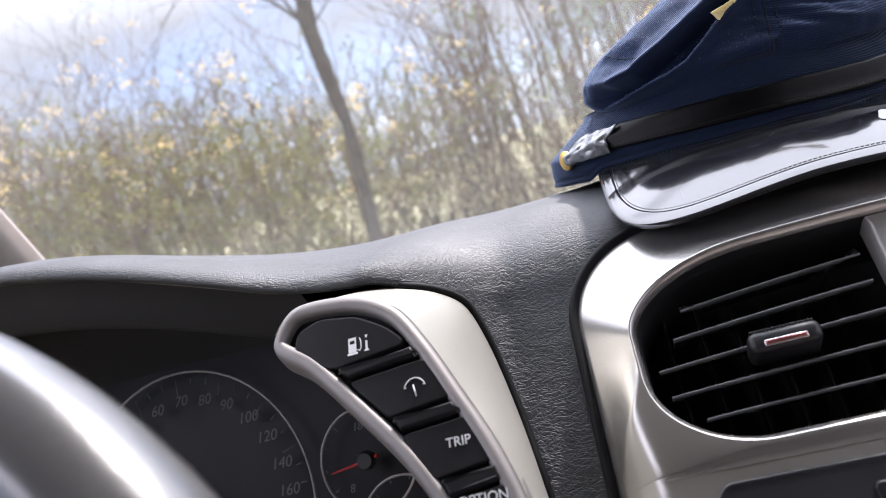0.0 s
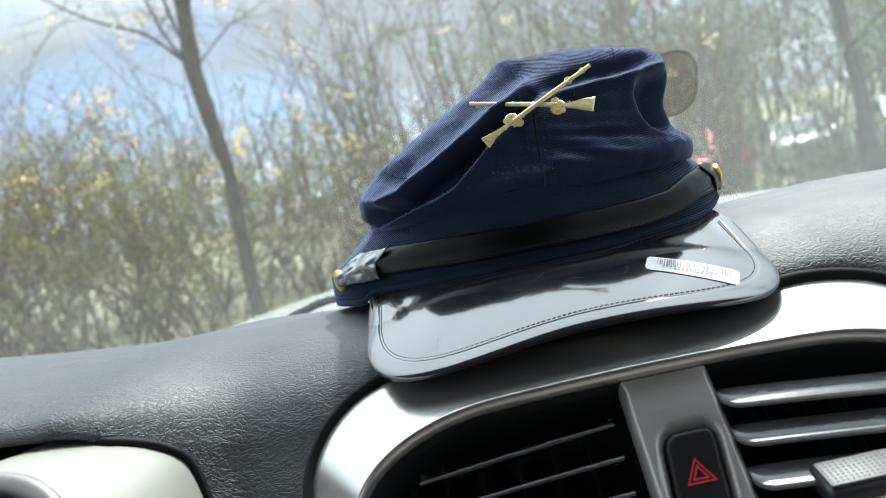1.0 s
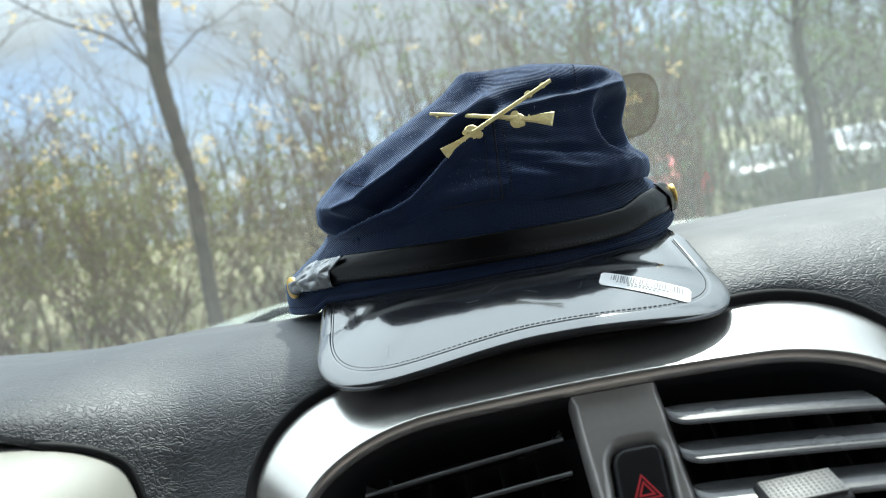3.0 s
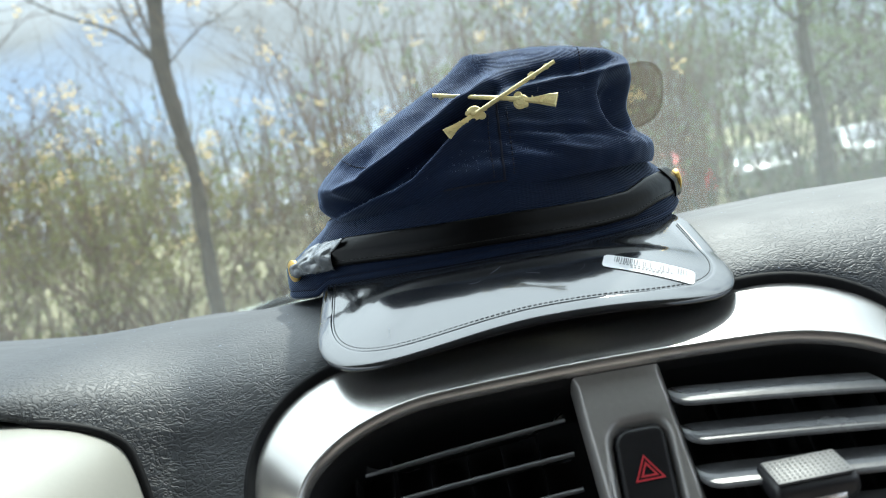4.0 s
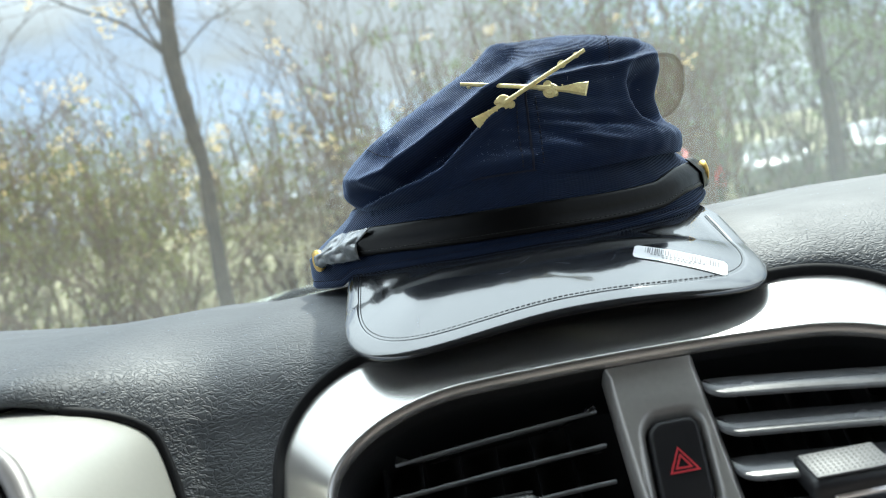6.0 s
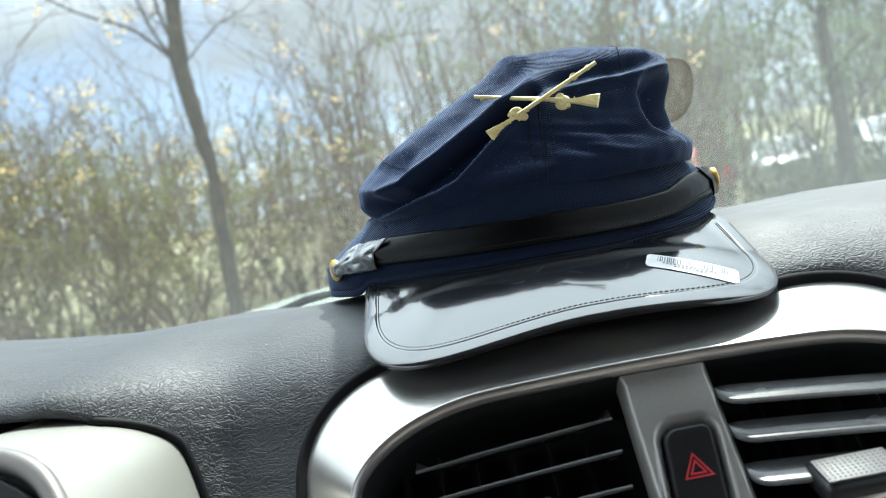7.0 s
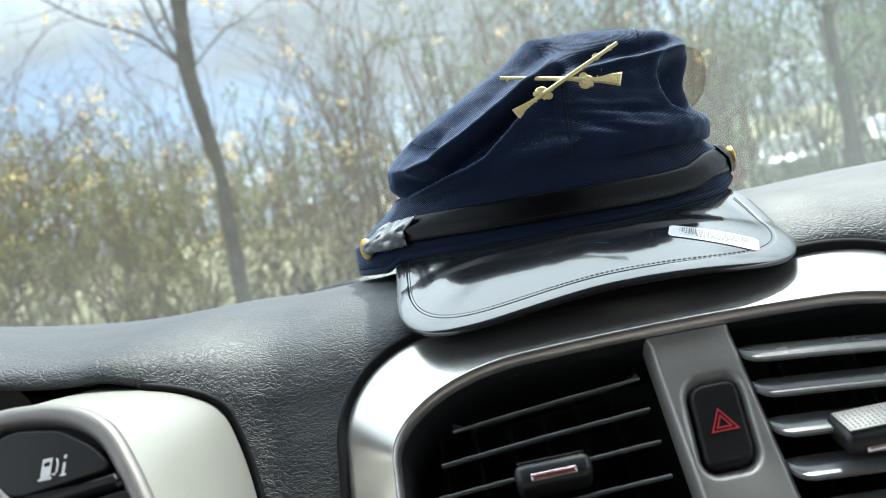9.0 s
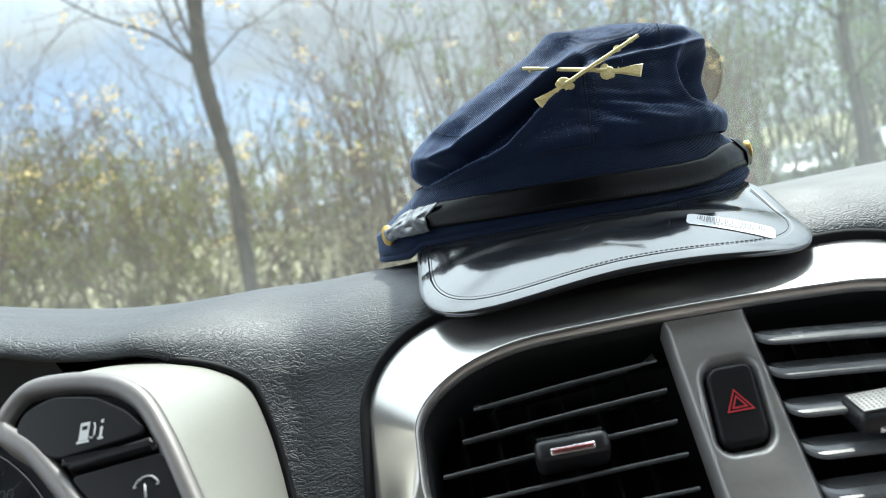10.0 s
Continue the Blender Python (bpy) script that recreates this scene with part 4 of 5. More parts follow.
def build_band():
    n = 200
    rows = []
    prof = [(.10, -.004), (0.03, -.0035), (-.005, -.0018), (0.0, 0.0), (.03, .00105), (.08, .0005), (.105, -.0003), (.13, .0004)] + [(k / 12, .0006 * math.sin(k)) for k in range(2, 12)] + [(.965, .0007), (.985, .0005), (1.0, -.0004), (1.005, -.002)]
    for f, o in prof:
        ring = []
        for i in range(n):
            th = 2 * math.pi * i / n
            p = band_point(th, max(f, 0), o)
            if f < 0:
                p.z += f * .04
            w = noise.noise(p * 45) * .0010
            ring.append(p + Vector((math.cos(th), math.sin(th), 0)) * w)
        rows.append(ring)
    rows.insert(0, [band_point(2 * math.pi * i / n, .9, -.004) for i in range(n)])
    v, f = grid_mesh(rows, True)
    mesh_object("band", v, f, NAVY_BAND, cap, "navy twill band")
    # stitching along the lower edge
    bits = []
    for i in range(150):
        th = math.pi + math.pi * i / 150
        a, b = band_point(th, .105, .0002), band_point(th + .013, .105, .0002)
        bits.append(tube([a, b], .00022, 5))
    v, f = merge(bits)
    mesh_object("band_stitching", v, f, THREAD, cap, "navy stitching")
    # Dark cord on the seam; it paints in the shade under the crown's overhang.
    v, f = tube([band_point(math.pi * (1.02 + .96 * k / 90), .992, .0006) for k in range(91)], .00055, 6)
    mesh_object("crown_seam_shade", v, f, THREAD, cap, "dark seam between band and crown, with the overhang's shade line")
    # dark lining across the inside
    ring = [band_point(2 * math.pi * i / 64, .75, -.003) for i in range(64)]
    mesh_object("lining", ring, [tuple(range(64))], VOID, cap, "dark lining", smooth=False)


build_band()

# crown: height, reach left, right, front, back, from inside the band to the top
CROWN = [(.0855, -.1085, .0700, .0590, .1845), (.0905, -.1150, .0715, .0555, .186), (.0950, -.1180, .0700, .0545, .187), (.1000, -.1192, .0675, .0555, .187), (.1070, -.1185, .0640, .0580, .186), (.1170, -.1095, .0615, .0615, .182),
         (.1260, -.0955, .0640, .0660, .176), (.1350, -.0770, .0668, .0720, .168), (.1440, -.0580, .0655, .0795, .160), (.1490, -.0465, .0610, .0850, .155), (.1530, -.0385, .0535, .0900, .151), (.1565, -.0335, .0400, .0955, .146), (.1590, -.0300, .0250, .1000, .141), (.1606, -.0275, .0080, .1040, .136), (.1617, -.0255, -.0080, .1080, .130)]
# the front wall's rim, and the roll of the tipped top behind it
RIM_X = [-.112, -.100, -.083, -.071, -.0613, -.0506, -.0433, -.0327, -.0146, -.0015, .0167, .0285, .0441, .0560, .066]
RIM_Z = [.0875, .0895, .0932, .0955, .0993, .1074, .1134, .1203, .1310, .1342, .1348, .1350, .1368, .1385, .141]
ROLL_X = [-.120, -.102, -.0887, -.0804, -.0673, -.0504, -.0329, -.0264, -.0146]
ROLL_Z = [.1040, .1005, .1019, .1066, .1127, .1213, .1315, .1335, .140]


def bump_at(d, centre, width):
    return math.exp(-((d - centre) / width) ** 2)


def ramp(t, lo, hi):
    t = min(1, max(0, (t - lo) / (hi - lo)))
    return t * t * (3 - 2 * t)


def crown_relief(x, y, z):
    """How far the cloth stands out, from its folds and seams."""
    front = ramp(CAP_Y - .035 - y, 0, .02)
    d = z - float(np.interp(x, RIM_X, RIM_Z))
    e = z - float(np.interp(x, ROLL_X, ROLL_Z))
    left = ramp(-.006 - x, 0, .016) * ramp(x, -.118, -.098)
    right = ramp(x, -.014, .004) * ramp(.066 - x, 0, .014)
    # left: a lip on the wall, a deep gutter behind it, then the rolled edge of the top
    lip = .0050 * bump_at(d, -.0014, .0030) - .0115 * ramp(d, .0002, .0055) * ramp(-e, -.0012, .0052)
    r = front * left * (lip + .0064 * bump_at(e, .0022, .0032) - .0042 * bump_at(e, .0135, .0060) + .0015 * bump_at(e, .022, .006))
    # right: the top falls back behind the rim
    r += front * right * (.0042 * bump_at(d, -.0008, .0028) - .0062 * bump_at(d, .0058, .0042) + .0010 * bump_at(d, -.0085, .0035))
    # hollow in the side, with a standing fold along its near edge
    edge = float(np.interp(z, [.098, .1017, .1116, .126, .134, .142], [.062, .051, .0408, .0395, .0425, .048]))
    hollow = ramp(x, edge - .0035, edge + .0115) * ramp(z, .1000, .1090) * ramp(.1385 - z, 0, .010) * ramp(.112 - y, 0, .016)
    r -= .0130 * hollow
    r += .0020 * bump_at(x, edge - .0045, .0042) * ramp(z, .096, .106) * ramp(.140 - z, 0, .010) * front
    # cloth bulging over the band
    r += .0022 * bump_at(z, .0970, .0042) * (.55 + .45 * ramp(x, .045, .062)) * ramp(.16 - y, 0, .03)
    r += front * (-.0008 * bump_at(z, .1035 + .06 * x, .0026)) * ramp(x, -.05, -.02)
    # slack ripples beside the front seam and across the right of the wall
    w = bump_at(x, .006, .030) * bump_at(z, .1060, .012) * front
    r += w * .0050 * noise.noise(Vector((x * 42, z * 190 + x * 45, 9)))
    r -= front * .0009 * bump_at(x - (-.0190 + .11 * (z - .092)), 0, .00105) * (1 if d < 0 else 0)
    p = Vector((x, y, z))
    return r + .0018 * noise.noise(p * 34) + .0010 * noise.noise(p * 90) + .0002 * noise.noise(p * 240)


def build_crown():
    n = 420
    levels = smooth_curve(CROWN, 190)
    rows = []
    for k, (z, xl, xr, yf, yb) in enumerate(levels):
        ring = []
        for i in range(n):
            th = 2 * math.pi * i / n
            cx = -.030 + (.5 * (xl + xr) + .030) * min(1, k / 100)
            cy = min(.120, .5 * (yf + yb))
            x, y = quadrant(th, xl, xr, yf, yb, cx, cy, 1.10 - .10 * min(1, k / 100))
            out = Vector((math.cos(th), math.sin(th) * .9, .15 + .9 * (k / 190) ** 3)).normalized()
            ring.append(Vector((x, y, z)) + out * crown_relief(x, y, z) * min(1, k / 8))
        rows.append(ring)
    v, f = grid_mesh(rows, True)
    k = len(v)
    v.append(sum(rows[-1], Vector()) / n)
    f += [((len(rows) - 1) * n + i, (len(rows) - 1) * n + (i + 1) % n, k) for i in range(n)]
    return mesh_object("crown", v, f, NAVY, cap, "creased navy twill crown")


crown = build_crown()
from mathutils.bvhtree import BVHTree
CROWN_TREE = BVHTree.FromPolygons([crown.matrix_world @ v.co for v in crown.data.vertices], [tuple(p.vertices) for p in crown.data.polygons])


def on_crown(x, z, out=.0004, way=Vector((0, 1, 0))):
    hit, nrm, _, _ = CROWN_TREE.ray_cast(Vector((x, -.3, z)), way)
    if hit is None:
        hit, nrm, _, _ = CROWN_TREE.find_nearest(Vector((x, .08, z)))
    return hit + (nrm if nrm.y < 0 else -nrm) * out


def stitch_row(name, path, count, radius, mat, label, fill=.62):
    bits = []
    pts = smooth_curve(path, count * 2 + 1)
    for i in range(count):
        a, b = pts[2 * i], pts[2 * i] + (pts[2 * i + 1] - pts[2 * i]) * 2 * fill
        bits.append(tube([on_crown(a[0], a[1]), on_crown(b[0], b[1])], radius, 5))
    v, f = merge(bits)
    mesh_object(name, v, f, mat, cap, label)


seam = [on_crown(-.0190 + .11 * (z - .092), z, .0001) for z in np.linspace(.0905, .1285, 40)]
v, f = tube(seam, .00065, 6)
mesh_object("front_seam", v, f, THREAD, cap, "navy front seam")
stitch_row("seam_stitching", [(-.0240, .0925), (-.0225, .110), (-.0205, .124)], 13, .00038, THREAD, "navy stitching")
stitch_row("seam_stitching", [(-.0140, .0925), (-.0122, .108), (-.0105, .126)], 13, .00038, THREAD, "navy stitching")
stitch_row("top_seam", [(-.1010, .1200), (-.0930, .1140), (-.0860, .1110)], 9, .0003, THREAD, "navy stitching")
stitch_row("top_seam", [(.0340, .1370), (.0350, .1460), (.0360, .1530)], 9, .0003, THREAD, "navy stitching")

# pale lint clinging to the folds
bits = []
lint = random.Random(5)
for _ in range(14):
    x = lint.uniform(-.105, .06)
    z = float(np.interp(x, RIM_X, RIM_Z)) + lint.gauss(0, .012)
    if not .094 < z < .156:
        continue
    a = on_crown(x, z, .0004)
    b = a + Vector((lint.gauss(0, .0010), -.0002, lint.gauss(0, .0008)))
    bits.append(tube([a, b], .00006, 4))
v, f = merge(bits)
tagged(mesh_object("lint", v, f, LINT, cap, "specks of pale lint"), kind="stuff")


# short fibres standing off the cotton, pale on upward folds as painted rim light
FUZZ_RIM_LIT = material("rim_lit_cotton_fibre", (0.22, 0.29, 0.46), 0.9)
bits = []
fibre = random.Random(8)
crown.data.update()
for _ in range(12000):
    vert = crown.data.vertices[fibre.randrange(len(crown.data.vertices))]
    a = crown.matrix_world @ vert.co
    n = Vector(vert.normal) + Vector((fibre.gauss(0, .8), fibre.gauss(0, .8), fibre.gauss(0, .8)))
    if n.dot(vert.normal) < .1 or vert.normal.z < .30:
        continue
    b = a + n.normalized() * fibre.uniform(.0004, .0013)
    bits.append(tube([a, b], [.00006, .00003], 3, False))
v, f = merge(bits)
tagged(mesh_object("fuzz", v, f, FUZZ_RIM_LIT, cap, "short blue fibres standing off the upward folds, pale for a lit edge"), kind="stuff")


def visor_sheet(x, y):
    u = (x + .024) / .1
    w = u * u
    arc = .0026 * math.sin(math.pi * min(1, max(0, (y - .0066) / .056)))
    return arc + (.029 - .0065 * w) - .0050 * max(0, -u) ** 1.6 * min(1, max(0, (.1 - y) / .09)) + (.52 - .21 * w) * (y - .01) - .0115 * max(0, u) ** 3 * min(1, max(0, (.1 - y) / .09))


def visor_z(x, y):
    """The arched sheet, bent to meet the band's lower edge."""
    foot = band_front(x)
    s = min(1.1, max(0, (y - .0066) / (foot - .0066)))
    return visor_sheet(x, y) + s * s * (band_low(x, min(foot, .095)) + .0005 - visor_sheet(x, foot))


def visor_edge(phi, d=0.0):
    """Plan of the visor's edge, moved in by d; phi from pi (left) round the front to 2 pi."""
    c, s = math.cos(phi), math.sin(phi)
    p = .42
    return (-.0215 + (.0995 + (.0035 if c < 0 else 0) - d) * math.copysign(abs(c) ** p, c), .099 - (.0925 + .0045 * max(0, -c) ** .5 - d) * abs(s) ** p)


def visor_point(phi, v, out=0.0, d=0.0):
    ex, ey = visor_edge(phi, d)
    rx = -.026 + (ex + .026) * .95
    ry = max(band_front(rx), ey) + .005
    x, y = ex + (rx - ex) * v, ey + (ry - ey) * v
    return Vector((x, y, visor_z(x, y) + out))


def edge_angles(n):
    """Angles along the visor's edge, close together where the edge runs fast."""
    flat = [1.5 * math.pi + math.copysign(math.asin(abs(q) ** (1 / .42)), q) for q in np.linspace(-1, 1, n)]
    deep = [math.pi + math.asin(q ** (1 / .42)) for q in np.linspace(.02, 1, n // 2)]
    both = sorted(set(round(min(max(a, math.pi + .0005), 2 * math.pi - .0005), 6) for a in flat + deep + [3 * math.pi - a for a in deep]))
    return both


def build_visor():
    phis = edge_angles(130)
    root = None
    rows = []
    prof = [(.96, -.0024, 0), (.5, -.0024, 0), (.15, -.0024, 0), (0, -.0024, .0012), (0, -.0020, .0002), (0, -.0010, -.0003), (0, -.0002, .0), (0, .0002, .0008)]
    for v, o, d in prof:
        rows.append([visor_point(p, v, o, d) for p in phis])
    for k in range(1, 25):
        v = (k / 24) ** 1.2
        rows.append([visor_point(p, v, .0002 + .00025 * noise.noise(Vector(visor_point(p, v)) * 30)) for p in phis])
    v, f = grid_mesh(rows)
    visor = mesh_object("visor", v, f, PATENT, cap, "glossy black patent leather visor")
    # flat binding round the edge, with a raised inner border and stitches
    rows = [[visor_point(p, 0, o, d) for p in phis] for d, o in ((-.0003, -.0016), (-.0003, -.0004), (.0003, .0003), (.0020, .00055), (.0060, .00055), (.0070, .00045), (.0074, .0001))]
    v, f = grid_mesh(rows)
    mesh_object("binding", v, f, PATENT, visor, "narrow patent leather binding")
    bits = []
    ph = edge_angles(2500)
    pts = [visor_point(p, 0, .00035, .0083) for p in ph]
    dist, last = 0.0, None
    run = []
    for p in pts:
        if last is not None:
            dist += (p - last).length
        last = p
        run.append((dist, p))
    step, k = .0024, 0
    total = run[-1][0]
    ds = [r[0] for r in run]
    while k * step < total - step:
        i, j = np.searchsorted(ds, k * step), np.searchsorted(ds, k * step + step * .68)
        bits.append(tube([run[i][1], run[min(j, len(run) - 1)][1]], .00017, 5))
        k += 1
    v, f = merge(bits)
    mesh_object("visor_stitching", v, f, STITCH, visor, "black stitching")
    # barcode sticker
    c, u = Vector((.0352, .0318)), Vector((.925, -.380))
    w = Vector((-u.y, u.x))

    def on_label(a, b, out):
        p = c + u * a + w * b
        return Vector((p.x, p.y, visor_z(p.x, p.y) + out))
    rows = []
    for a in np.linspace(-.0195, .0195, 40):
        e = max(0, abs(a) - .0175) / .0020
        hb = .0062 - .0020 * (1 - math.sqrt(max(0, 1 - e * e)))
        rows.append([on_label(a, b, .0006) for b in np.linspace(-hb, hb, 14)])
    v, f = grid_mesh(rows)
    sticker = mesh_object("price_sticker", v, f, LABEL, visor, "white paper sticker with a barcode")
    rnd = random.Random(3)
    x, bars = -.0145, []
    while x < .0165:
        wd = rnd.choice((.00025, .0004, .0006))
        if not -.001 < x < .0005:
            bars.append(([on_label(x, -.0012, .00105), on_label(x + wd, -.0012, .00105), on_label(x + wd, .0042, .00105), on_label(x, .0042, .00105)], [(0, 1, 2, 3)]))
        x += wd + rnd.choice((.0003, .0005, .0007))
    for a0, a1, b0 in ((-.012, .010, -.0026), (-.007, .007, -.0044)):
        x = a0
        while x < a1:
            wd = rnd.uniform(.0007, .0012)
            bars.append(([on_label(x, b0, .00105), on_label(x + wd, b0, .00105), on_label(x + wd, b0 + .0011, .00105), on_label(x, b0 + .0011, .00105)], [(0, 1, 2, 3)]))
            x += wd + .0006
    v, f = merge(bars)
    mesh_object("barcode", v, f, LABEL_INK, sticker, "grey barcode and plain bars", smooth=False)


build_visor()


def build_visor_wear():
    """Fine pale scratches in the patent leather."""
    rnd = random.Random(17)
    bits = []
    for _ in range(5):
        x, y = rnd.uniform(-.09, .045), rnd.uniform(.018, .040)
        way, bend, n = rnd.uniform(0, 2 * math.pi), rnd.gauss(0, .12), 6
        pts = []
        for _ in range(n):
            pts.append(Vector((x, y, visor_z(x, y) + .00045)))
            x, y, way = x + .0013 * math.cos(way), y + .0013 * math.sin(way), way + bend
        bits.append(tube(pts, [.00002] + [.00003] * (n - 2) + [.00002], 4))
    v, f = merge(bits)
    tagged(mesh_object("scratches", v, f, LINT, cap, "fine pale scratches in the visor"), kind="stuff")


build_visor_wear()


STRAP_X = [-.150, -.130, -.112, -.092, -.062, -.034, -.019, -.006, .012, .028, .046, .063, .080]
STRAP_Z = [.0700, .0712, .0716, .0708, .0692, .0680, .0673, .0665, .0655, .0650, .0656, .0700, .0720]


def strap_point(theta, h, out):
    """On the band's outside at height h across the strap."""
    x0 = band_point(theta, .4).x
    z = h + float(np.interp(x0, STRAP_X, STRAP_Z))
    lo, hi = band_point(theta, 0).z, band_point(theta, 1).z
    f = (z - lo) / (hi - lo)
    p = band_point(theta, f, out)
    p.z = z
    return p


def build_strap():
    ths = np.linspace(math.pi * 1.125, math.pi * 1.930, 130)
    sec = [(-.0072, .0006), (-.0074, .0018), (-.0068, .0026), (-.0052, .0024), (-.0046, .0019), (0, .0021), (.0050, .0021), (.0064, .0020), (.0069, .0014), (.0068, .0004)]
    rows = [[strap_point(t, h, o) for h, o in sec] for t in ths]
    v, f = grid_mesh(rows, True)
    strap = mesh_object("chin_strap", v, f, STRAP, cap, "black leather chin strap")
    bits = []
    for i in range(110):
        t = ths[0] + (ths[-1] - ths[0]) * i / 110
        bits.append(tube([strap_point(t, -.0048, .0021), strap_point(t + .017, -.0048, .0021)], .00024, 5))
    v, f = merge(bits)
    mesh_object("strap_stitching", v, f, STITCH, strap, "black stitching")
    # a side button at each end under a keeper
    for th0, film, keeper in ((math.pi * 1.158, FILM, 1), (math.pi * 1.928, STRAP, -1)):
        c = strap_point(th0 - (.03 if keeper > 0 else 0), -.0052 if keeper > 0 else 0, .001)
        outward = Vector((math.cos(th0) * .9, math.sin(th0) * (1.2 if keeper > 0 else .4), 0)).normalized()
        bm = bmesh.new()
        rot = outward.to_track_quat("Z", "Y").to_matrix().to_4x4()
        bmesh.ops.create_uvsphere(bm, u_segments=24, v_segments=12, radius=.0064, matrix=Matrix.Translation(c + outward * .0012) @ rot @ Matrix.Diagonal((1, 1, .45, 1)))
        button = part("side_button", bm, BUTTON_BRASS, cap, "small domed brass button")
        ring = [c + rot.to_3x3() @ Vector((.0057 * math.cos(a), .0057 * math.sin(a), .0020)) for a in np.linspace(0, 2 * math.pi, 25)]
        v, f = tube(ring, .0007, 6, False)
        mesh_object("button_edge", v, f, BUTTON_BRASS, button, "raised brass edge")
        rows = []
        for k in range(22):
            t = th0 + keeper * ((.0 if keeper > 0 else -.05) + (.31 if keeper > 0 else .22) * k / 21)
            row = []
            for j in range(18):
                h = (-.0088 if keeper > 0 else -.0090) + (.0152 if keeper > 0 else .0180) * j / 17
                edge = 1 - abs(2 * j / 17 - 1) ** 6
                q = strap_point(t, h * (1 + .12 * noise.noise(Vector((k * .3, keeper, 0)))), .0028 + .0032 * edge * (1 - .6 * k / 21) * (1 if keeper > 0 else .5))
                q += Vector((0, -1, 0)) * (1.5 if keeper > 0 else .25) * (.0016 * noise.noise(Vector((k * .32, j * .30, 3 * keeper))) + .0010 * math.sin(k * .6 + j * .5))
                row.append(q)
            rows.append(row)
        v, f = grid_mesh(rows)
        ob = mesh_object("keeper", v, f, film, cap, "crinkled grey plastic film round the button" if keeper > 0 else "black leather strap keeper")
        so = ob.modifiers.new("thick", "SOLIDIFY")
        so.thickness = .0006


build_strap()


def rifle_mesh(length):
    """A flat stamped rifle along x from butt to muzzle, facing z."""
    bm = bmesh.new()
    lower = [(0, -.0048), (.005, -.0040), (.0095, -.0024), (.0130, -.0013), (.0240, -.0013)]
    upper = [(0, .0030), (.005, .0023), (.0095, .0016), (.0135, .0014), (.0240, .0012)]
    outline = [Vector(p).to_3d() for p in lower + upper[::-1]]
    mid = [Vector((p.x * .96 + .0005, p.y * .72, .0013)) for p in outline]
    base = [bm.verts.new(p) for p in outline]
    top = [bm.verts.new(p) for p in mid]
    n = len(base)
    for i in range(n):
        bm.faces.new((base[i], base[(i + 1) % n], top[(i + 1) % n], top[i]))
    bm.faces.new(top)
    bm.faces.new(base[::-1])

    def disc(x, y, r, h):
        bmesh.ops.create_cone(bm, cap_ends=True, segments=16, radius1=r, radius2=r * .8, depth=h, matrix=Matrix.Translation((x, y, h / 2)))
    disc(.0178, .0010, .0040, .0009)
    disc(.0178, .0012, .0026, .0016)
    disc(.0150, .0026, .0014, .0014)
    disc(.0200, -.0022, .0022, .0008)
    disc(length * .80, .0006, .0021, .0014)
    disc(length * .93, .0004, .0016, .0014)
    bmesh.ops.create_cone(bm, cap_ends=True, segments=10, radius1=.0012, radius2=.00105, depth=length - .018, matrix=Matrix.Translation(((length + .018) / 2, 0, .0010)) @ Matrix.Rotation(radians(90), 4, "Y"))
    for k in range(5):                     # engraved strokes on the stock
        box(bm, Matrix.Translation((.0028 + .0022 * k, -.0004 + .0003 * (k % 2), .0014)) @ Matrix.Rotation(.5, 4, "Z"), .0007, .0030, .0008)
    return bm


def build_badge():
    """Two rifles pinned to the front of the crown, butts down and out."""
    eye = Vector((-.06, -.32, .085))

    def pin(p):
        way = (Vector(p) - eye).normalized()
        hit, _, _, _ = CROWN_TREE.ray_cast(eye, way)
        return hit if hit else Vector(p)
    for butt, muzzle, lift in (((.0135, .057, .1225), (-.0425, .076, .1395), .0016), ((-.0425, .064, .1185), (.0165, .074, .1430), .0036)):
        a, b = pin(butt), pin(muzzle)
        mid = pin((Vector(butt) + Vector(muzzle)) / 2)
        back = (a - eye).normalized()
        out = max(0, (a.lerp(b, .5) - mid).dot(back)) + lift
        a, b = a - back * out, b - back * out
        x = (b - a).normalized()
        z = Vector((0, -1, .30))
        z = (z - x * z.dot(x)).normalized()
        m = Matrix.Translation(a) @ Matrix((x, z.cross(x), z)).transposed().to_4x4()
        bm = rifle_mesh((b - a).length)
        bm.transform(m)
        part("rifle", bm, GOLD, cap, "stamped brass rifle of the crossed badge", smooth=False)


build_badge()


# pale dust specks lying on the pad
specks = []
dust = random.Random(41)
for _ in range(420):
    x = dust.choice((dust.uniform(-.36, -.13), dust.uniform(.07, .32)))
    line = smooth_curve(dash_profile(x), 64)
    q = line[dust.randint(12, 46)]
    c, r = Vector((x, q[0], q[1] + .00025)), dust.uniform(.00012, .00034)
    a = dust.uniform(0, math.pi)
    u, w = Vector((math.cos(a), math.sin(a), 0)) * r * dust.uniform(1, 2.4), Vector((-math.sin(a), math.cos(a), 0)) * r
    specks.append(([c - u, c - w, c + u, c + w, c + Vector((0, 0, r * .6))], [(0, 1, 4), (1, 2, 4), (2, 3, 4), (3, 0, 4)]))
v, f = merge(specks)
tagged(mesh_object("dust_specks", v, f, LINT, dash, "pale specks of dust", smooth=False), kind="stuff")


# ---- windscreen, bonnet and cabin shell ----
def screen_point(x, f, out=0.0):
    bow = .28 * max(0, abs(x) - .1) ** 2
    y, z = .515 - bow - f * .50, .004 + f * .545
    return Vector((x * (1 - .12 * f), y + .03 * math.sin(math.pi * f), z + .02 * math.sin(math.pi * f))) + Vector((0, .74, .67)) * out


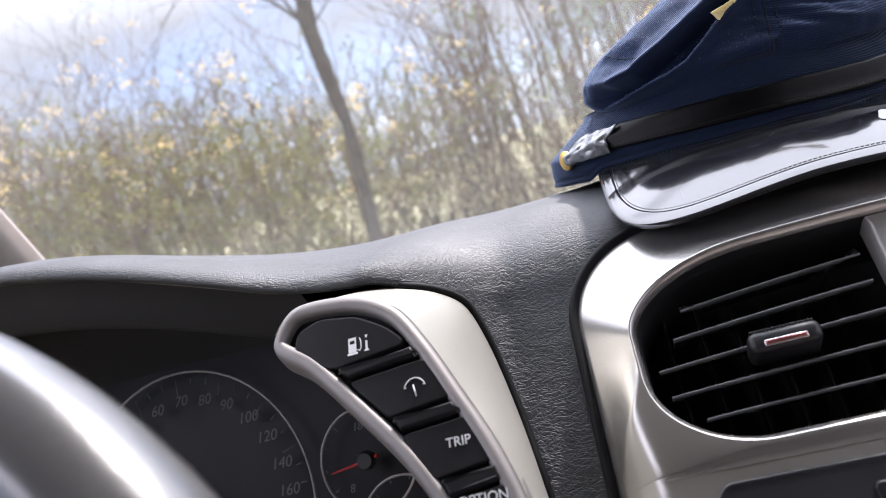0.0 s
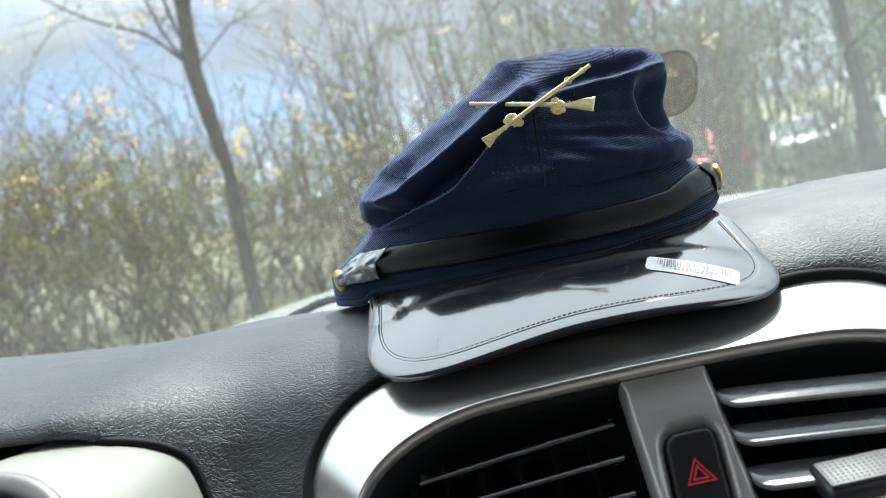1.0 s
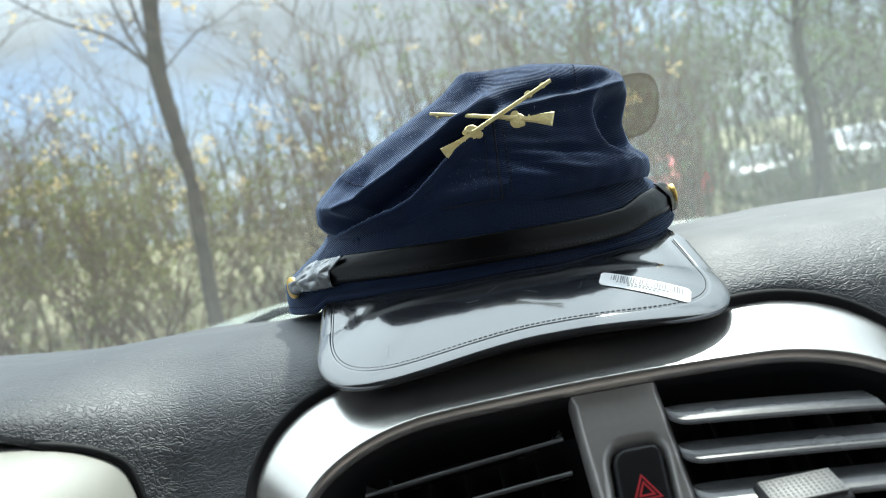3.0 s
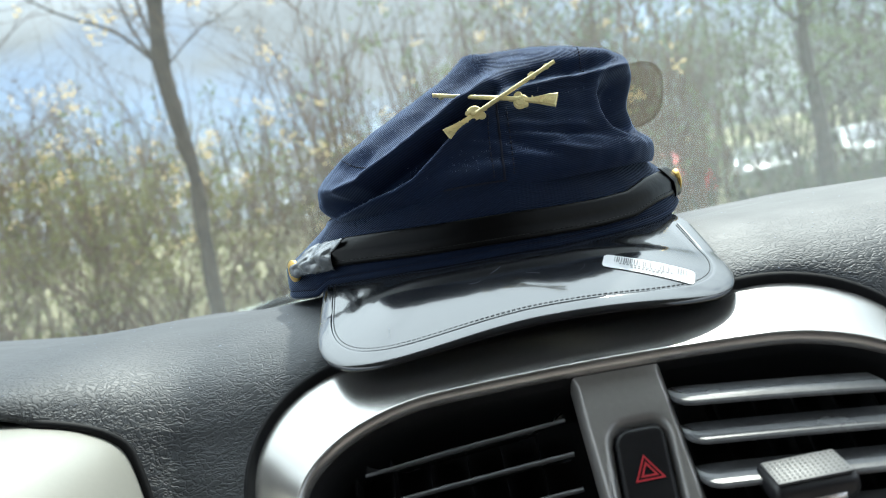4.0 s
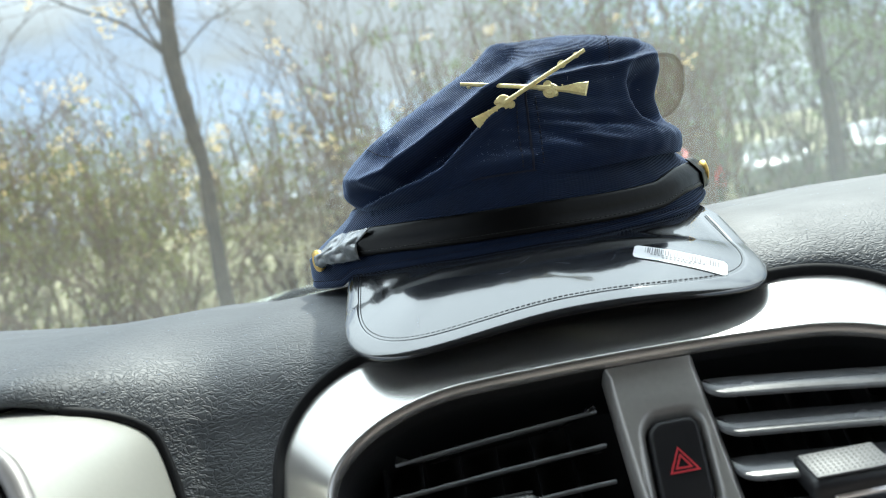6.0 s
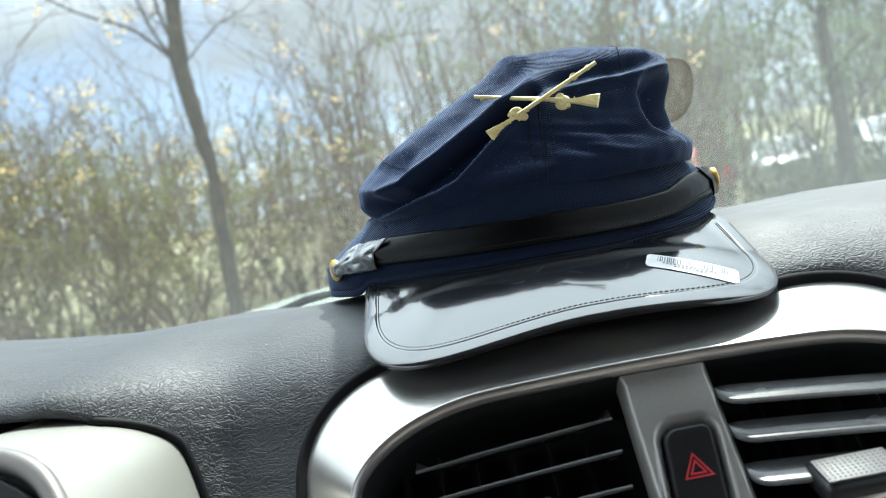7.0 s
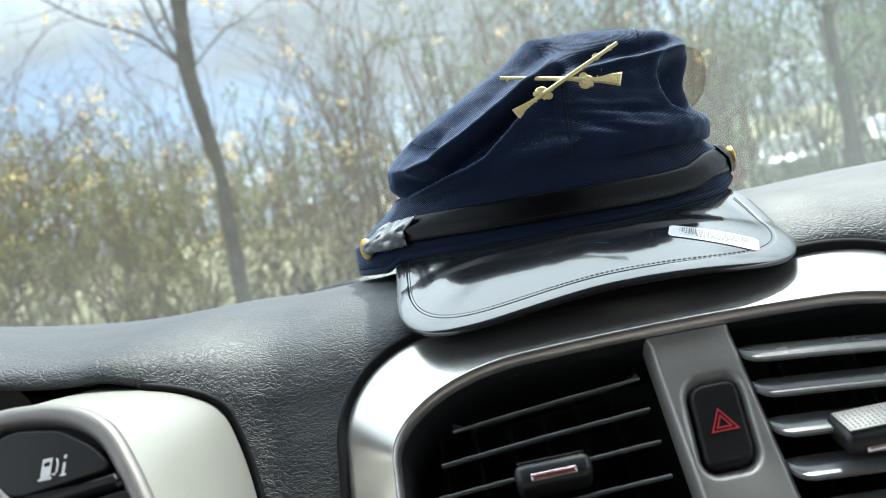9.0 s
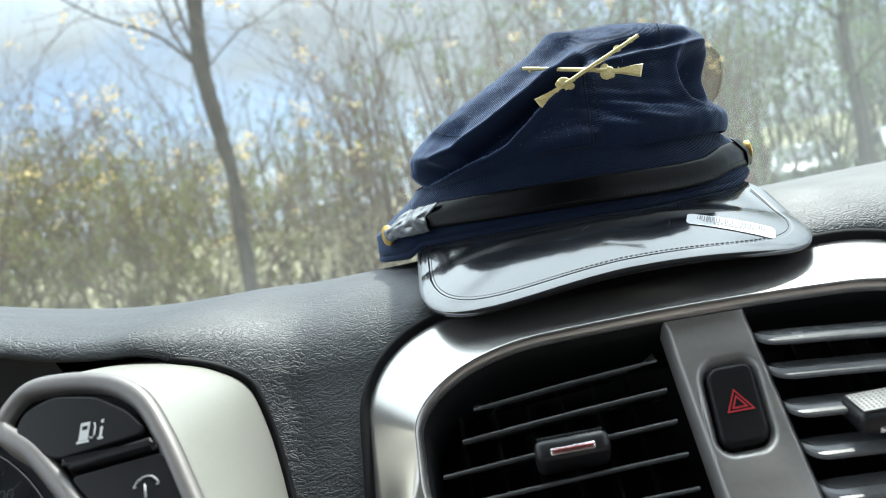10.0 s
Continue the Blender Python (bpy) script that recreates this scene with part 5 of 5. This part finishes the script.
def build_shell():
    rows = [[screen_point(x, f) for x in np.linspace(-.74, .74, 40)] for f in np.linspace(-.02, 1, 24)]
    v, f = grid_mesh(rows)
    tagged(mesh_object("windscreen", v, f, SCREEN), "dusty sloping car windscreen above the dashboard", "windscreen", kind="structure")
    # roof lining, pillars, doors below the side windows, unseen floor and rear light blocks
    roof = thing("cabin_lining", pose(0, -1, .5), "grey headliner, dark trim and unseen panels added to shape the light", "car interior", kind="structure")
    box_part("headliner", pose(0, -1.16, .59), (1.36, 2.40, .04), LINER, roof, .015)
    for s in (-1, 1):
        a, b = screen_point(s * .76, -.05), screen_point(s * .76, 1.02)
        v, f = tube([a, a.lerp(b, .5) + Vector((0, .02, .02)), b], [.045, .04, .04], 10)
        mesh_object("pillar", v, f, CABIN, roof)
        box_part("door_trim", pose(s * .76, -.9, -.36), (.06, 2.7, .70), CABIN, roof, .02)
        box_part("rear_pillar", pose(s * .72, -1.15, .30), (.06, .12, .62), CABIN, roof, .02)
    # Unseen board near lap height, added to bounce sunlight up onto the panel.
    box_part("bounce_floor", pose(0, -1.3, -.42), (1.46, 2.0, .04), CABIN, roof)
    # Unseen panels closing the rear, added to cut the light from behind.
    box_part("rear_light_block", pose(0, -2.32, -.06), (1.5, .06, 1.30), CABIN, roof, .02)
    for s in (-1, 1):
        box_part("side_light_block", pose(s * .73, -1.72, .28), (.05, 1.16, .60), CABIN, roof, .02)
    box_part("firewall", pose(0, .30, -.36), (1.5, .04, .62), VOID, roof)
    # bonnet with its crowned middle, and the cowl in front of the screen
    car = thing("bonnet", pose(0, 1.0, -.08), "pale sage painted car bonnet beyond the windscreen", "car bonnet", kind="structure")
    rows = []
    for y in np.linspace(.66, 1.62, 24):
        g = (y - .66) / .96
        row = []
        for x in np.linspace(-.76, .76, 41):
            z = -.005 - .014 * g - .10 * max(0, g - .72) ** 1.6 * 4 - .055 * (abs(x) / .76) ** 2.6
            row.append(Vector((x, y, z)))
        rows.append(row)
    v, f = grid_mesh(rows)
    mesh_object("panel", v, f, BONNET, car)
    rows = [[Vector((x, .515 - .28 * max(0, abs(x) - .1) ** 2 + dy, dz)) for x in np.linspace(-.76, .76, 30)] for dy, dz in ((.0, .0), (.05, -.028), (.16, -.045))]
    v, f = grid_mesh(rows)
    mesh_object("cowl", v, f, GASKET, car, "black plastic cowl")
    rows = [[Vector((x, y, z)) for x in (-.76, .76)] for y, z in ((.60, -.14), (1.7, -.30), (1.72, -1.0), (.5, -1.0))]
    v, f = grid_mesh(rows)
    mesh_object("nose", v, f, BONNET, car, smooth=False)
    wiper = thing("windscreen_wiper", pose(-.28, .56, .0), "black wiper arm resting at the windscreen's foot", "wiper")
    v, f = tube([(-.34, .60, -.015), (-.30, .56, .010), (-.262, .552, .0185), (-.235, .552, .0195), (-.05, .60, .0)], [.004, .005, .005, .004, .003], 8)
    mesh_object("arm", v, f, GASKET, wiper)
    # tinted sheet inside the glass standing in for a reflection, with a darker border
    c = screen_point(.150, .250, -.004)
    nrm = (screen_point(.150, .30) - screen_point(.150, .20)).cross(Vector((1, 0, 0))).normalized()
    up = Vector((1, 0, 0)).cross(nrm).normalized()
    root = thing("windscreen_reflection", Matrix.Translation(c), "round-cornered brown see-through sheet standing in for a reflection in the windscreen", "sticker")

    def loop(g):
        return [c + Vector((1, 0, 0)) * (.028 * g * power(math.cos(2 * math.pi * k / 48), .78)) + up * (.035 * g * power(math.sin(2 * math.pi * k / 48), .78)) for k in range(48)]
    mesh_object("film", loop(.90), [tuple(range(48))], REFLECTION, root, smooth=False)
    v, f = grid_mesh([loop(1.0), loop(.90)], True)
    mesh_object("border", v, f, REFLECTION_EDGE, root, "darker border of the drawn reflection", smooth=False)


build_shell()


# ---- outdoors ----
GROUND = -1.27


def ground_height(x, y):
    """A level car park that rises into a wooded bank ahead and to the left."""
    bank = 2.0 * min(1, max(0, (y - 6.5 - .12 * (x + 3)) / 14)) * min(1, max(0, (5.5 - x) / 6))
    far = 9.0 * min(1, max(0, (y - 60) / 160)) ** 1.2
    return GROUND + bank + far + .10 * noise.noise(Vector((x * .5, y * .5, 0)))


def build_ground():
    xs = sorted(set(list(np.linspace(-40, 40, 81)) + list(np.linspace(-900, 900, 41))))
    ys = sorted(set(list(np.linspace(-20, 60, 81)) + list(np.linspace(-900, 1200, 50))))
    rows = [[(x, y, ground_height(x, y)) for x in xs] for y in ys]
    v, f = grid_mesh(rows)
    tagged(mesh_object("ground", v, f, SOIL), "leaf litter and rough grass ground rising into a bank", "ground", kind="structure")


build_ground()


def branch(rnd, start, way, length, radius, bits, depth, leaves, droop=0.0, wobble=.25, steps=5, tips=None):
    """A tapering crooked limb and its side twigs."""
    pts, p, d = [start], Vector(start), Vector(way).normalized()
    for k in range(steps):
        d = (d + Vector((rnd.gauss(0, wobble), rnd.gauss(0, wobble), rnd.gauss(0, wobble * .6) - droop)) * .5).normalized()
        p = p + d * (length / steps)
        pts.append(p.copy())
    bits.append(tube(pts, [max(.0015, radius * (1 - .75 * k / steps)) for k in range(steps + 1)], 5 if radius > .012 else 3, False))
    if tips is not None:
        tips += pts[2:]
    if depth > 0:
        for _ in range(rnd.randint(2, 4)):
            q = pts[rnd.randint(1, steps)]
            side = (d + Vector((rnd.gauss(0, .7), rnd.gauss(0, .7), rnd.gauss(.15, .4)))).normalized()
            branch(rnd, q, side, length * rnd.uniform(.35, .6), radius * .5, bits, depth - 1, leaves, droop, wobble, max(3, steps - 1), tips)


def leaf_quads(rnd, tips, count, size, spread):
    """Leaves in loose clusters round some of the tips."""
    out = []
    while len(out) < count:
        heart = rnd.choice(tips) + Vector((rnd.gauss(0, spread), rnd.gauss(0, spread), rnd.gauss(0, spread)))
        for _ in range(rnd.randint(4, 14)):
            c = heart + Vector((rnd.gauss(0, size * 2), rnd.gauss(0, size * 2), rnd.gauss(0, size * 1.6)))
            a = Vector((rnd.gauss(0, 1), rnd.gauss(0, 1), rnd.gauss(0, 1))).normalized()
            b = a.cross(Vector((rnd.gauss(0, 1), rnd.gauss(0, 1), rnd.gauss(0, 1)))).normalized()
            s = size * rnd.uniform(.6, 1.4)
            out.append(([c - a * s, c + b * s * .45, c + a * s, c - b * s * .45], [(0, 1, 2, 3)]))
    return out


def build_tree():
    rnd = random.Random(11)
    root = thing("roadside_tree", pose(-2.6, 7.5, ground_height(-2.6, 7.5)), "bare grey-brown young tree with forked limbs", "tree")
    trunk = smooth_curve([(-2.60, 7.5, -1.35), (-2.57, 7.5, -.3), (-2.53, 7.5, .5), (-2.51, 7.5, 1.0), (-2.565, 7.5, 1.6), (-2.59, 7.5, 2.15), (-2.53, 7.5, 2.8), (-2.52, 7.52, 3.5), (-2.46, 7.55, 4.6), (-2.5, 7.6, 6.0)], 40)
    rad = np.interp(range(40), [0, 3, 12, 22, 24, 32, 39], [.13, .078, .068, .092, .082, .068, .02])
    trunk = smooth_curve(trunk, 160)
    v, f = tube(trunk, list(np.interp(np.linspace(0, 39, 160), range(40), rad)), 20)
    v = [p + Vector((p.x - c.x, p.y - c.y, 0)) * (.22 * noise.noise(Vector((p.x * 9, p.y * 9, p.z * 3.2))) + .16 * noise.noise(Vector((p.x * 26, p.y * 26, p.z * 9)))) for p, c in ((Vector(p), Vector(trunk[min(159, k // 20)])) for k, p in enumerate(v))]
    mesh_object("trunk", v, f, BARK, root)
    limbs, twigs, tips = [], [], []
    for path, r in (([(-2.60, 7.5, 2.10), (-2.78, 7.45, 2.35), (-3.02, 7.4, 2.58), (-3.45, 7.35, 2.80), (-3.95, 7.3, 3.20), (-4.5, 7.2, 3.7)], .022),
                    ([(-2.60, 7.5, 2.12), (-2.76, 7.5, 2.42), (-2.88, 7.52, 2.80), (-3.0, 7.55, 3.4), (-3.2, 7.6, 4.2)], .020),
                    ([(-2.56, 7.5, 2.10), (-2.36, 7.48, 2.25), (-2.10, 7.45, 2.42), (-1.80, 7.4, 2.50), (-1.3, 7.4, 2.75)], .010),
                    ([(-2.58, 7.5, 2.20), (-2.68, 7.52, 2.60), (-2.74, 7.55, 3.1), (-2.70, 7.6, 3.9)], .022),
                    ([(-2.52, 7.5, 3.0), (-2.2, 7.6, 3.5), (-1.8, 7.7, 4.2)], .025)):
        pts = smooth_curve(path, 14)
        limbs.append(tube(pts, list(np.linspace(r, r * .3, 14)), 7))
        for _ in range(16):
            q = Vector(pts[rnd.randint(3, 13)])
            branch(rnd, q, (rnd.gauss(0, .8), rnd.gauss(0, .6), rnd.gauss(.4, .5)), rnd.uniform(.25, .7), .006, twigs, 1, None, tips=tips)
    for _ in range(10):
        q = Vector(trunk[rnd.randint(98, 146)])
        branch(rnd, q, (rnd.gauss(0, .8), rnd.gauss(0, .6), rnd.gauss(.3, .5)), rnd.uniform(.3, .8), .007, twigs, 1, None, tips=tips)
    v, f = merge(limbs)
    mesh_object("limbs", v, f, BARK, root)
    v, f = merge(twigs)
    mesh_object("twigs", v, f, TWIG, root)
    v, f = merge(leaf_quads(rnd, tips, 260, .028, .03))
    tagged(mesh_object("buds", v, f, LEAF_YELLOW, root, "sparse yellow catkins"), kind="stuff")


build_tree()


def shrub(rnd, x, y, height, stems, green, yellow, twig, width, upright=.25, label="", leaf=LEAF_GREEN, thick=1.0):
    z = ground_height(x, y) - .05
    root = thing("shrub", pose(x, y, z), label, "shrub", "brush beyond the windscreen")
    bits, tips = [], []
    for _ in range(stems):
        s = Vector((x + rnd.gauss(0, width * .3), y + rnd.gauss(0, width * .3), z))
        branch(rnd, s, (rnd.gauss(0, upright), rnd.gauss(0, upright), 1), height * rnd.uniform(.6, 1.1), rnd.uniform(.008, .020) * thick, bits, 2, None, 0, .16 if upright < .2 else .30, 7, tips)
    v, f = merge(bits)
    mesh_object("stems", v, f, twig, root)
    low = [t for t in tips if t.z < z + height * .75]
    high = [t for t in tips if t.z > z + height * .38]
    if green and low:
        v, f = merge(leaf_quads(rnd, low if height < 7 else tips, green * (1 if height < 7 else 2), .030 if height < 7 else .075, .14 if height < 7 else .45))
        tagged(mesh_object("leaves", v, f, leaf, root, "small young green leaves", smooth=False), kind="stuff")
    if yellow and high:
        v, f = merge(leaf_quads(rnd, rnd.sample(high, min(len(high), max(3, yellow // 6))), yellow, .030, .040))
        tagged(mesh_object("catkins", v, f, LEAF_YELLOW, root, "pale yellow catkins", smooth=False), kind="stuff")


def build_brush():
    rnd = random.Random(21)
    for i in range(32):
        x = -12.5 + i * .31 + rnd.gauss(0, .2)
        y = 8.8 + rnd.uniform(0, 2.8) + .1 * max(0, -x - 4)
        tall = 1.0 + .12 * min(3, max(0, -x - 4))
        shrub(rnd, x, y, rnd.uniform(2.2, 3.5) * tall, 14, 1800, 125, TWIG, 1.1, .42, "leggy roadside shrub with yellow-green spring leaves")
    for i in range(11):
        x = -2.7 + i * .28 + rnd.gauss(0, .12)
        y = 9.4 + rnd.uniform(0, 2.4)
        shrub(rnd, x, y, rnd.uniform(1.3, 1.9), 10, 420, 10, TWIG, 1.0, .30, "low straw-coloured brush on the bank", LEAF_STRAW)
    for i in range(18):
        x = -2.35 + i * .38 + rnd.gauss(0, .12)
        y = 9.5 + rnd.uniform(0, 3.5)
        shrub(rnd, x, y, rnd.uniform(2.7, 4.5), 12, 200, 45, TWIG, .7, .12, "tall bare brush of upright grey-brown stems", LEAF_DULL)
    for i in range(26):
        x = 2.2 + i * .50 + rnd.gauss(0, .3)
        y = 14.5 + rnd.uniform(0, 3.0)
        if 3.5 < x < 4.7:
            continue
        shrub(rnd, x, y, rnd.uniform(2.0, 5.5), 6, 560, 0, TWIG_GREY, 1.0, .18, "thin grey-brown saplings at the edge of the car park", LEAF_DULL, 2.4)
    for i in range(22):
        x = 3.0 + i * 1.05 + rnd.gauss(0, .4)
        y = 25.5 + rnd.uniform(0, 6)
        shrub(rnd, x, y, rnd.uniform(7.0, 10.5), 6, 1000, 0, TWIG_GREY, 2.2, .18, "tall hazy olive roadside tree in young leaf", LEAF_DULL, 4.5)


build_brush()


def build_edge():
    """The dark low growth, and one stouter tree, between this car and those parked beyond."""
    rnd = random.Random(44)
    for i in range(13):
        x, y = 4.9 + i * .52 + rnd.gauss(0, .12), 13.6 + rnd.uniform(0, 1.6)
        shrub(rnd, x, y, rnd.uniform(.75, 1.15), 12, 900, 0, TWIG_GREY, 1.3, .45, "low dull olive bush beside the car park", LEAF_SHADE, 1.2)
    x, y = 7.1, 14.0
    root = thing("stout_tree", pose(x, y, ground_height(x, y)), "dark-barked stout tree with a thin olive crown", "tree")
    path = smooth_curve([(x - .06, y, GROUND - .1), (x, y, -.4), (x + .03, y, .6), (x - .02, y, 1.7), (x + .10, y, 3.2), (x + .05, y, 5.2)], 40)
    v, f = tube(path, list(np.interp(range(40), [0, 4, 20, 39], [.26, .16, .12, .03])), 12)
    mesh_object("trunk", v, f, BARK, root)
    bits, tips = [], []
    for _ in range(22):
        branch(rnd, Vector(path[rnd.randint(11, 38)]), (rnd.gauss(0, .8), rnd.gauss(0, .6), rnd.uniform(.1, 1)), rnd.uniform(.7, 1.7), .028, bits, 2, None, tips=tips)
    v, f = merge(bits)
    mesh_object("limbs", v, f, BARK, root)
    v, f = merge(leaf_quads(rnd, tips, 1500, .045, .15))
    tagged(mesh_object("leaves", v, f, LEAF_DULL, root, "thin olive leaves", smooth=False), kind="stuff")


build_edge()


def build_far_woods():
    """Woods too far off to count."""
    rnd = random.Random(31)
    bits, leaves = [], []
    for _ in range(400):
        y = rnd.uniform(20, 60)
        x = rnd.uniform(-1.1 * y, 1.0 * y)
        if 3 < x < 16 and y < 30:
            continue
        z = ground_height(x, y)
        h = rnd.uniform(3.0, 6.5) * (1.0 if x < -1 else 1.5)
        lean = Vector((rnd.gauss(0, .06), 0, 1))
        p = Vector((x, y, z))
        bits.append(tube([p, p + lean * h * .5, p + lean * h + Vector((rnd.gauss(0, .2), 0, 0))], [.07, .05, .015], 4, False))
        tips = []
        for _ in range(7):
            q = p + lean * h * rnd.uniform(.3, .95)
            e = q + Vector((rnd.gauss(0, .7), rnd.gauss(0, .5), rnd.uniform(.2, 1.2)))
            bits.append(tube([q, e], [.025, .006], 3, False))
            tips += [q.lerp(e, .5), e]
        leaves += leaf_quads(rnd, tips, 13, .12, .35)
    v, f = merge(bits)
    tagged(mesh_object("far_woods_stems", v, f, TWIG_GREY), "far bare woodland trunks and branches", "woods", kind="stuff")
    v, f = merge(leaves)
    tagged(mesh_object("far_woods_leaves", v, f, LEAF_DULL, smooth=False), "far woodland's thin olive spring leaves", "woods", kind="stuff")


build_far_woods()


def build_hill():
    """The hillside far beyond the brush; haze of distance is put into its blue-grey."""
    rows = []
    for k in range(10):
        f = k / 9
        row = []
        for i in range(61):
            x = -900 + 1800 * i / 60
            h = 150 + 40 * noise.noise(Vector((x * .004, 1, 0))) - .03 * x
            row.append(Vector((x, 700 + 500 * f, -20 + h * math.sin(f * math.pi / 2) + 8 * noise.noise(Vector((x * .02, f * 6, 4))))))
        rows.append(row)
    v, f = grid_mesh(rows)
    tagged(mesh_object("backdrop_hill", v, f, HILL), "distant wooded hillside, its blue-grey colour holding the haze", "hill", kind="structure")


build_hill()


def car_paint(name, colour):
    return material(name, colour, 0.3, metal=0.2, coat=1.0, var=0.03)


LAMP_LENS = material("clouded_lamp_lens", (.22, .20, .20), 0.3, coat=0.5)


def build_car(x, y, yaw, paint, label):
    m = pose(x, y, ground_height(x, y), 0, 0, yaw)
    root = thing("parked_car", m, label, "car", "cars parked by the trees")
    # side outline, swept over the width with tumblehome
    side = [(-2.15, .35), (-2.2, .62), (-2.1, .86), (-1.1, .98), (-.45, 1.40), (.3, 1.48), (1.2, 1.42), (1.9, 1.0), (2.15, .92), (2.2, .6), (2.1, .35)]
    pts = smooth_curve(side, 50)
    rows = []
    for w in np.linspace(-1, 1, 15):
        row = []
        for px, pz in pts:
            half = .88 - .22 * max(0, pz - .9) / .55
            squash = 1 - .12 * abs(w) ** 6
            row.append(m @ Vector((px * (1 - .05 * abs(w) ** 4), w * half, .35 + (pz - .35) * squash)))
        rows.append(row)
    v, f = grid_mesh(rows)
    n = len(pts)
    f += [tuple(range(n)), tuple(range(14 * n, 15 * n))[::-1]]
    body = mesh_object("body", v, f, paint, root)
    for s in (-1, 1):
        win = [(-.95, 1.02), (-.42, 1.33), (.28, 1.39), (1.12, 1.33), (1.62, 1.03)]
        q = [m @ Vector((px, s * (.885 - .22 * max(0, pz - .9) / .55), pz)) for px, pz in win]
        ob = mesh_object("side_window", q, [tuple(range(5)) if s > 0 else tuple(range(5))[::-1]], GLASS_DARK, root, smooth=False)
        for wx in (-1.35, 1.35):
            bm = bmesh.new()
            bmesh.ops.create_cone(bm, cap_ends=True, segments=28, radius1=.33, radius2=.33, depth=.22, matrix=m @ Matrix.Translation((wx, s * .80, .33)) @ Matrix.Rotation(radians(90), 4, "X"))
            tyre = part("tyre", bm, GASKET, root, smooth=False)
            bm = bmesh.new()
            bmesh.ops.create_cone(bm, cap_ends=True, segments=20, radius1=.21, radius2=.18, depth=.03, matrix=m @ Matrix.Translation((wx, s * .915, .33)) @ Matrix.Rotation(radians(90 if s < 0 else -90), 4, "X"))
            part("rim", bm, CHROME, tyre, smooth=False)
    for e in (-1, 1):
        c = [m @ Vector((e * a, b, z)) for a, b, z in ((.62 if e < 0 else 1.30, -.60, 1.36), (.62 if e < 0 else 1.30, .60, 1.36), (1.12 if e < 0 else 1.86, .68, 1.02), (1.12 if e < 0 else 1.86, -.68, 1.02))]
        up = m.to_3x3() @ Vector((e * .5, 0, .8)) * .035
        mesh_object("screen", [p + up for p in c], [(0, 1, 2, 3)], GLASS_DARK, root, smooth=False)
        for s in (-1, 1):
            box_part("lamp", m @ Matrix.Translation((e * 2.08, s * .62, .72)), (.14, .30, .13), LAMP_LENS, root, .03)


RED_PAINT, WHITE_PAINT, SILVER_PAINT = car_paint("red_car_paint", (.60, .035, .03)), car_paint("white_car_paint", (.50, .52, .51)), car_paint("silver_car_paint", (.20, .225, .22))
build_car(4.95, 17.6, 60, RED_PAINT, "red hatchback parked at the edge of the trees")
build_car(9.0, 21.5, 75, SILVER_PAINT, "silver hatchback glinting in the sun by the trees")
build_car(12.2, 22.0, 80, WHITE_PAINT, "white hatchback parked by the trees")
build_car(-7.5, 36.0, 20, WHITE_PAINT, "white car half hidden behind the brush")
